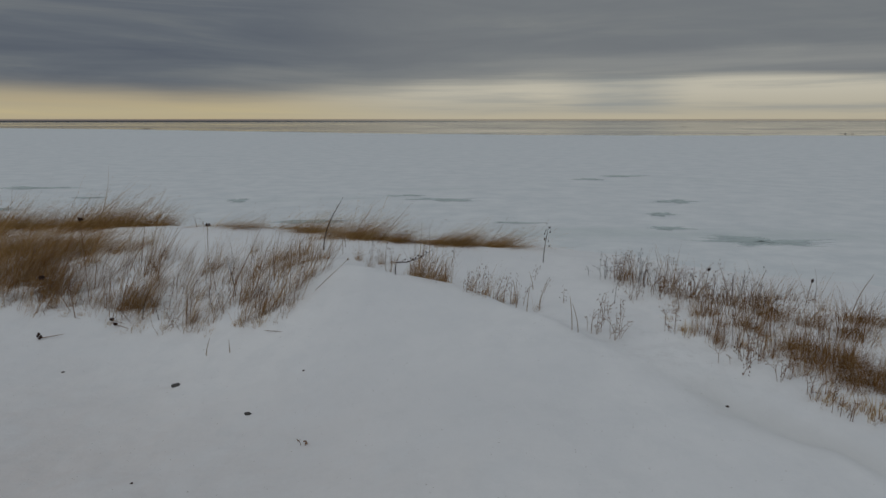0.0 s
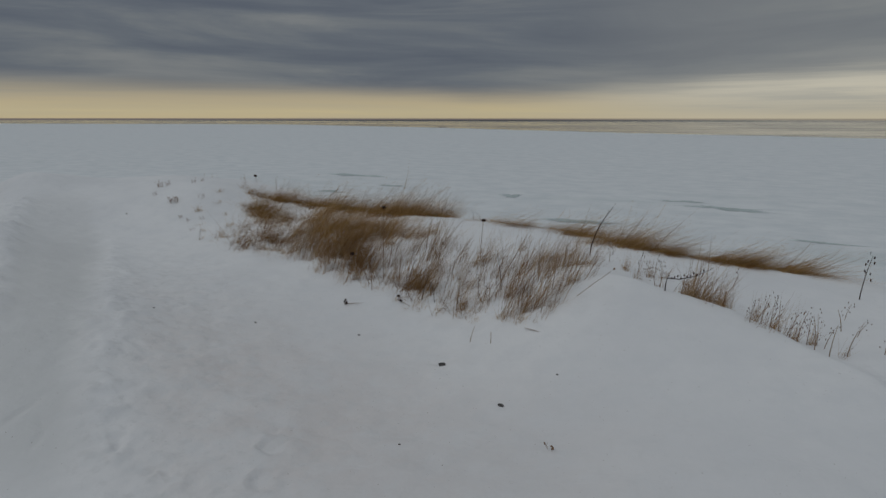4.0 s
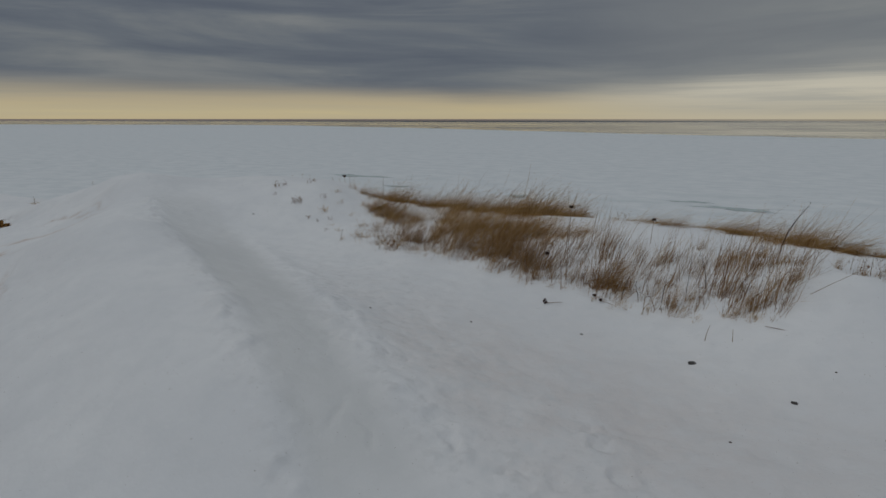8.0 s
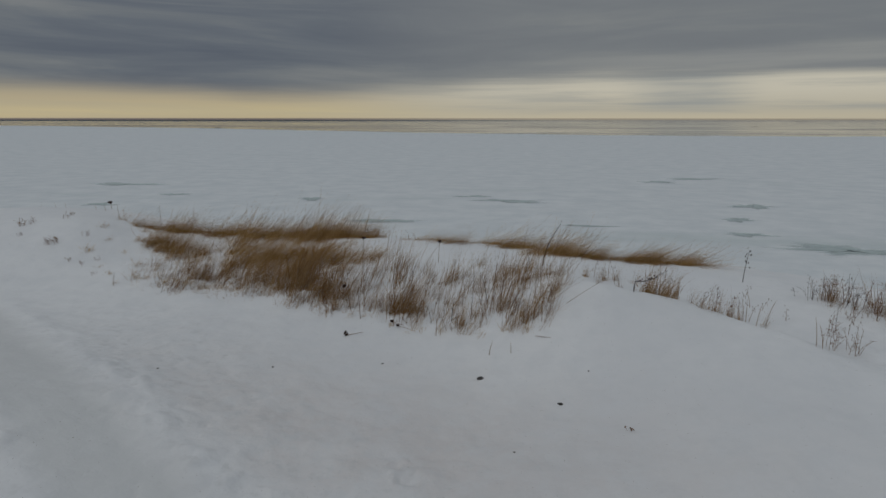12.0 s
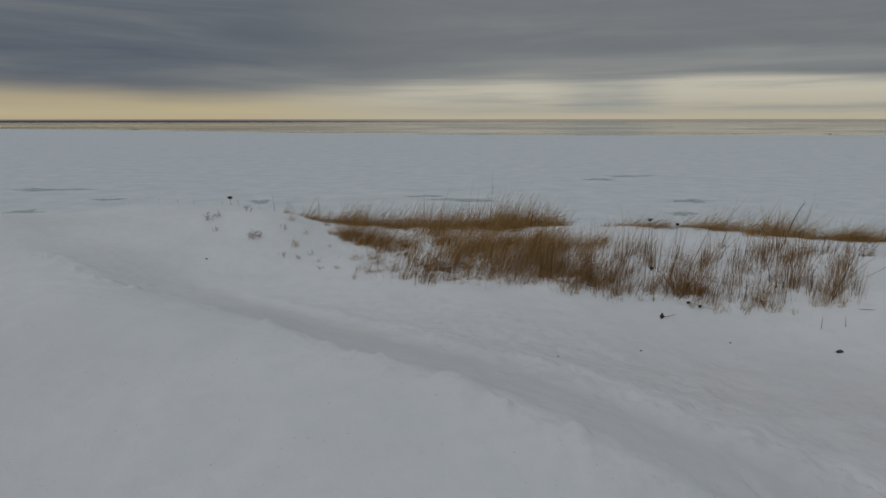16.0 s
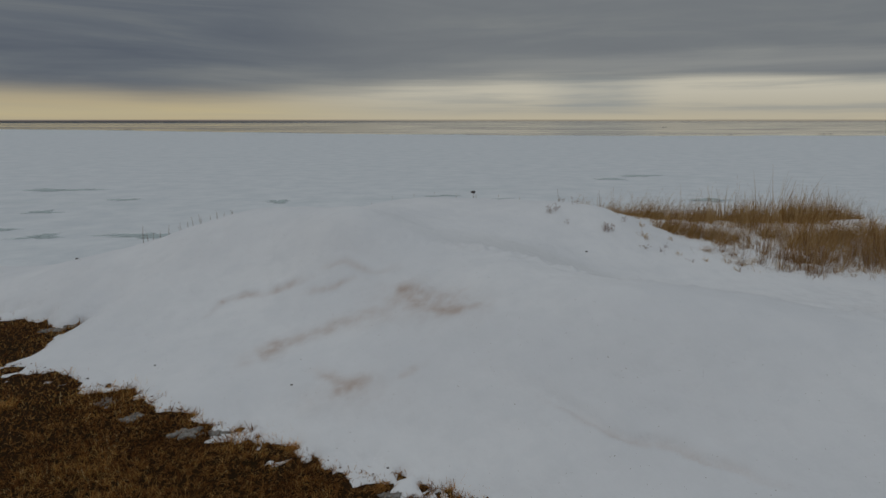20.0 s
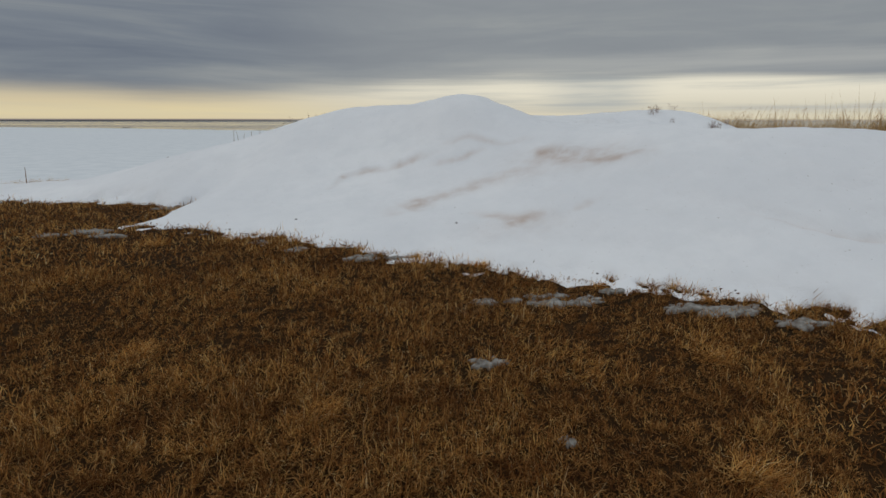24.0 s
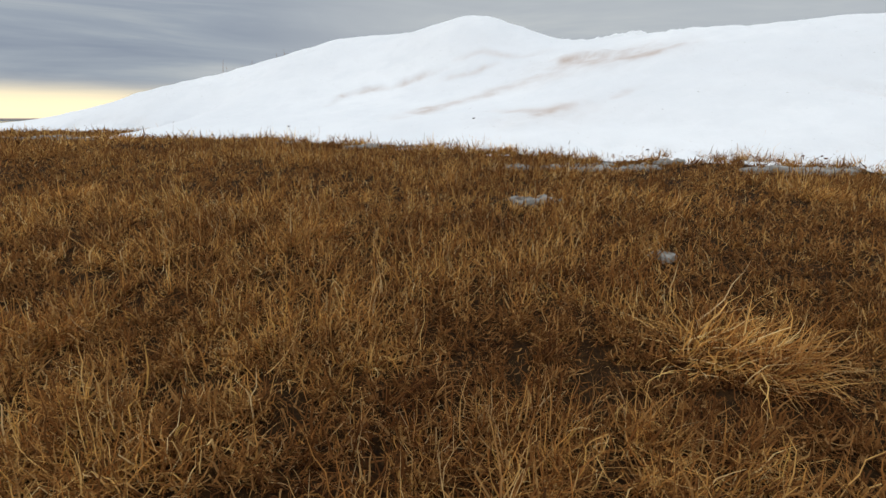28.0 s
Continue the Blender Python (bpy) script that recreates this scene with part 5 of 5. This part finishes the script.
LOWER_BANK = ((2.42, 4.2, 0.2, 8), (2.7, 3.75, 0.16, 7), (2.95, 4.9, 0.24, 8), (3.1, 5.2, 0.26, 8), (3.4, 5.3, 0.28, 8), (2.75, 3.5, 0.13, 7), (1.95, 5.6, 0.2, 7), (2.75, 5.0, 0.24, 8), (3.3, 4.6, 0.24, 8), (2.55, 3.95, 0.18, 7))
for k, (x, y, h, n) in enumerate(UPPER_BANK + LOWER_BANK):
    twig_bush(x, y, h, n, 100 + k, "small bare reddish bush with dark seed capsules in snow", DARK if k % 7 == 0 else HERB, "bushes on the bank", 0.8, 0.8)
for k, (x, y, h, n) in enumerate(((-10.25, 7.58, 0.13, 12), (-10.15, 7.66, 0.11, 10), (-9.5, 7.22, 0.12, 16), (-9.42, 7.28, 0.12, 14), (-10.05, 7.3, 0.06, 6), (-9.75, 8.0, 0.12, 6), (-9.0, 7.0, 0.07, 7), (-8.75, 6.95, 0.07, 6), (-9.1, 7.6, 0.1, 6), (-9.9, 8.3, 0.1, 6), (-8.6, 7.15, 0.07, 6), (-8.4, 6.75, 0.07, 6))):
    twig_bush(x, y, h, n, 140 + k, "small frosted twig bush almost buried in snow", FROST if k % 3 else HERB, "buried bushes", 1.15, 0.5)
# a fallen dark seed stalk before the clump
fallen = thing("fallen_seed_stalk", -4.02, 5.29, top(-4.02, 5.29), "fallen dark weed stalk with clustered seed heads on snow", "weed")
part("stem", tube([(-0.02, 0, 0.01), (0.1, 0.03, 0.02), (0.2, 0.07, 0.03)], [0.004, 0.0035, 0.002]), HERB, fallen)
for k, (x, z) in enumerate(((0.0, 0.012), (-0.015, 0.035), (0.015, 0.03), (0.0, 0.058))):
    part("seed_head", blob((x, 0, z), (0.015, 0.014, 0.014), 0.3, 60 + k, 4, 6), DARK, fallen)
for k, (x, y) in enumerate(((-3.52, 5.69), (-3.42, 5.58))):
    ob = thing("leaf_clump", x, y, top(x, y), "curled dark dead leaf lying on snow", "leaf", "dead leaves")
    part("leaf", blob((0, 0, 0.03), (0.024, 0.018, 0.016), 0.5, 80 + k, 4, 7), DARK, ob)
    part("stem", tube([(0, 0, 0.02), (0.08, -0.04, 0.02), (0.17, -0.07, 0.005)], [0.0035, 0.003, 0.002]), HERB, ob)
# stems along the dune's shoulder and its foot
for k in range(17):
    u = k / 16
    x = -16.35 + 1.35 * u
    weed(x + seat.uniform(-0.05, 0.05), 7.75 + 0.15 * u + seat.uniform(-0.1, 0.1), (0.32 if k == 0 else 0.25 - 0.12 * u) * seat.uniform(0.6, 1.1), 0.12, seat.uniform(0, 6), 0, "thin reddish stem on the dune's shoulder", HERB, 0.0042, "bare_stem", 200 + k)
weed(-19.6, 7.98, 0.24, 0.03, 0, 0, "lone dark stem at the bluff's edge", HERB, 0.008, seed=230)
for k in range(9):
    plant(SHORT, -19.95 + 0.11 * k, 8.0 + seat.uniform(-0.05, 0.05), 0.45)
# far bits on the dune's top
for k in range(12):
    x = -13.6 + 0.42 * k
    weed(x, 10.3 + 0.2 * math.sin(k * 2.3), seat.uniform(0.06, 0.14), 0.2, seat.uniform(0, 6), 0, "short bare stem on the dune's back", PALE, 0.003, "bare_stem", 240 + k)


# ---------------------------------------------------------------- stones, crumbs, old ice
def stone(x, y, s, label, on_lawn=False, mat=None, name="stone", seed=0):
    z = soil_top(x, y) if on_lawn else top(x, y)
    ob = mesh_object(name, *blob((0, 0, 0.1 * s), (s, s * 0.75, s * 0.5), 0.25, seed, 6, 9), mat or STONE)
    ob.location = (x, y, z)
    return tagged(ob, label, "stone" if mat is None else "debris", "dark bits on the snow")


stone(-2.33, 4.55, 0.042, "dark wet stone melted into the snow", seed=1)
stone(-1.53, 4.03, 0.026, "small dark stone on the snow", seed=2)
for k, (x, y, s) in enumerate(((-3.45, 4.75, 0.014), (-14.83, 4.5, 0.012), (-13.35, 3.89, 0.011), (-9.95, 6.6, 0.017), (-4.6, 4.4, 0.012), (-5.6, 3.9, 0.012), (-2.0, 3.2, 0.01), (-17.2, 7.4, 0.03), (-16.9, 7.9, 0.03), (-1.2, 4.5, 0.01), (2.05, 3.72, 0.014))):
    stone(x, y, s, "small dark crumb of debris on snow", mat=DARK, name="debris", seed=10 + k)
for k in range(44):
    x = -16.0 + 0.113 * k + seat.uniform(-0.15, 0.15)
    y = float(snow_line(np.array([x]))[0]) + 0.12 * seat.random()
    stone(x, y, seat.uniform(0.004, 0.011), "small dark crumb of thatch in the snow's edge", mat=seat.choice((DARK, RUSSET, RUSSET)), name="thatch_crumb", seed=320 + k)
twig_bush(-0.97, 3.55, 0.05, 4, 301, "tiny dry sprig on smooth snow", group="sprigs")
stick = thing("dead_leaf", -11.1, 11.0, top(-11.1, 11.0), "dark dead leaf caught on a stem on the dune", "leaf")
part("leaf", blob((0, 0, 0.17), (0.05, 0.03, 0.03), 0.4, 91, 4, 7), DARK, stick)
part("stem", tube([(0.02, 0, -0.04), (0, 0, 0.17)], [0.005, 0.004]), HERB, stick)


def rough_plate(rx, ry, h, seed, relief=0.5, n=26, rings=8, ragged=1.0):
    """One low ragged slab: an uneven outline, a bumpy top and a flat foot."""
    q = np.random.default_rng(seed)
    a = np.linspace(0, 2 * np.pi, n, endpoint=False)
    wob = 1 + sum(q.uniform(0.05, 0.22) * np.sin(m * a + q.uniform(0, 6.3)) for m in (2, 3, 4, 5, 7))
    wob = np.maximum(wob + (ragged - 1) * (0.12 * np.sin(9 * a + q.uniform(0, 6.3)) + 0.1 * np.sin(13 * a + q.uniform(0, 6.3)) + 0.08 * q.normal(0, 1, n)), 0.2)
    us = np.linspace(0.02, 1, rings)
    v = []
    for u in us:
        x, y = rx * u * np.cos(a) * wob, ry * u * np.sin(a) * wob
        dome = np.sqrt(max(0.0, 1 - u ** 3))
        bumps = fbm(x + seed, y, 1.6 / min(rx, ry), 4, seed % 97, 0.65)
        v.append(np.stack([x, y, h * dome * (1 + relief * 2 * bumps)], 1))
    v.append(np.stack([rx * np.cos(a) * wob, ry * np.sin(a) * wob, 0 * a - 0.03], 1))
    k = np.arange(n)
    t = (k + 1) % n
    f = np.concatenate([np.stack([j * n + k, (j + 1) * n + k, (j + 1) * n + t, j * n + t], 1) for j in range(rings)])
    return np.concatenate(v), f


def ice_lump(x, y, r, seed):
    ob = mesh_object("ice_lump", *rough_plate(r * 1.0, r * 0.8, r * 0.2, seed, 0.8, 44, 14, 1.6), LUMP)
    ob.location = (x, y, soil_top(x, y) + 0.012)
    return tagged(ob, "grey glassy half-melted ice in the grass", "ice", "melting ice in the lawn")


for k, (x, y, r) in enumerate([(-14.13, 0.12, 0.038), (-14.03, 0.11, 0.028), (-13.93, 0.1, 0.04), (-13.71, 0.11, 0.07), (-13.6, 0.1, 0.06), (-13.73, 0.24, 0.03), (-13.79, 0.05, 0.05), (-14.1, 0.17, 0.02), (-13.19, 0.25, 0.028), (-13.47, 0.01, 0.05), (-13.4, -0.02, 0.045), (-13.08, 0.0, 0.045), (-13.14, -0.04, 0.055), (-13.05, -0.04, 0.045)]):
    ice_lump(x, y, r, 400 + k)


def snow_patch(x, y, r, seed):
    r = r * 0.85
    ob = mesh_object("snow_patch", *rough_plate(r, 0.38 * r + 0.015, 0.005 + 0.02 * r, seed, 1.4, 48, 10, 2.2), SLUSH)
    ob.location = (x, y, soil_top(x, y) + 0.012)
    return tagged(ob, "small flat patch of old snow lying in grass", "snow", "old snow on the lawn")


for k, (x, y, r) in enumerate([(-13.33, 1.73, 0.09), (-13.26, 2.5, 0.08), (-13.08, 2.52, 0.05), (-12.86, 2.48, 0.14), (-12.65, 2.48, 0.1), (-15.02, 3.94, 0.09), (-14.68, 3.64, 0.07), (-14.11, 3.43, 0.15), (-16.99, 4.22, 0.08), (-16.46, 4.25, 0.16), (-12.06, 2.34, 0.14), (-12.43, 2.64, 0.06), (-13.08, 1.15, 0.03), (-12.78, 2.6, 0.07), (-12.93, 2.58, 0.06), (-12.6, 2.53, 0.08), (-12.38, 2.64, 0.05), (-11.9, 2.28, 0.16), (-11.75, 2.3, 0.14), (-11.5, 2.12, 0.15), (-16.6, 5.72, 0.14), (-16.45, 5.85, 0.1), (-16.7, 4.4, 0.18), (-16.95, 4.28, 0.1), (-14.64, 3.71, 0.06), (-15.04, 4.0, 0.05), (-13.85, 3.42, 0.08)]):
    snow_patch(x, y, r, 450 + k)


# ---------------------------------------------------------------- pools and floes out on the lake
def melt_pool(x, y, rx, ry, seed):
    q = np.random.default_rng(seed)
    n = 40
    a = np.linspace(0, 2 * np.pi, n, endpoint=False)
    wob = 1 + 0.25 * np.sin(2 * a + q.uniform(0, 6)) * 0.6 + 0.2 * np.sin(3 * a + q.uniform(0, 6)) + 0.16 * np.sin(5 * a + q.uniform(0, 6)) + 0.13 * np.sin(8 * a + q.uniform(0, 6)) + 0.1 * np.sin(13 * a + q.uniform(0, 6))
    rings = np.linspace(0, 1.35, 7)
    v = np.concatenate([np.stack([rx * u * np.cos(a) * wob, ry * u * np.sin(a) * wob, 0 * a], 1) for u in rings])
    v[:, 1] += 0.22 * ry * np.sin(np.tile(3.1 * np.cos(a), len(rings)) + seed)
    k = np.arange(n)
    t = (k + 1) % n
    f = np.concatenate([np.stack([j * n + k, (j + 1) * n + k, (j + 1) * n + t, j * n + t], 1) for j in range(len(rings) - 1)])
    ob = mesh_object("melt_pool", v, f, POOL)
    add_attr(ob, "wet", np.repeat(1 - rings / 1.35, n))
    ob.location = (x, y, LAKE + 0.05)
    return tagged(ob, "long grey-green pool of slush on the lake ice", "pool", "pools on the ice")


for k, p in enumerate([(0.1, 110.8, 6.1, 2.0), (44.8, 108.4, 3.5, 2.6), (36.4, 93.2, 2.1, 2.0), (32.9, 80.8, 2.5, 1.5), (-20.9, 86.3, 5.3, 1.6), (38.1, 149.1, 4.5, 1.8), (10.9, 85.3, 3.0, 0.8),
                       (-94.5, 130.4, 7.8, 2.6), (49.9, 157.9, 7.2, 2.0), (-71.4, 113.5, 2.8, 1.5), (-77.8, 98.4, 2.9, 1.6), (-64.3, 76.8, 2.7, 1.8), (-50.4, 77.0, 5.0, 2.0), (-42.3, 68.0, 4.1, 1.5), (-40.0, 109.8, 2.2, 2.2), (-73.5, 82.0, 2.5, 1.2), (-7.7, 116.8, 3.5, 1.2)]):
    melt_pool(*p, 500 + k)
melt_pool(41.6, 71.8, 7.3, 2.6, 530)


def floe(x, y, rx, rz, seed):
    ob = thing("dark_floe", x, y, LAKE + 0.1, "dark pressed-up ice and driftwood at the ice edge", "ice", "debris at the ice edge")
    for k, u in enumerate((0.0, 0.4, 0.75, 1.0)):
        part("ice_block", blob((rx * (u - 0.5) * 2, 0, 0.2 * rz), (rx * 0.2, rx * 0.3, rz * (0.6 + 0.4 * math.sin(seed + 5 * u))), 0.35, seed * 3 + k, 5, 8), DRIFTWOOD, ob)
    return ob


for k, p in enumerate([(143.0, 568.0, 2.6, 0.5), (149.0, 568.0, 1.6, 0.4), (309.0, 588.0, 1.8, 0.4), (427.0, 615.0, 3.0, 0.5), (437.0, 616.0, 2.0, 0.4), (493.0, 1185.0, 6.0, 0.7), (-480.0, 940.0, 5.0, 1.0)]):
    floe(*p, 560 + k)
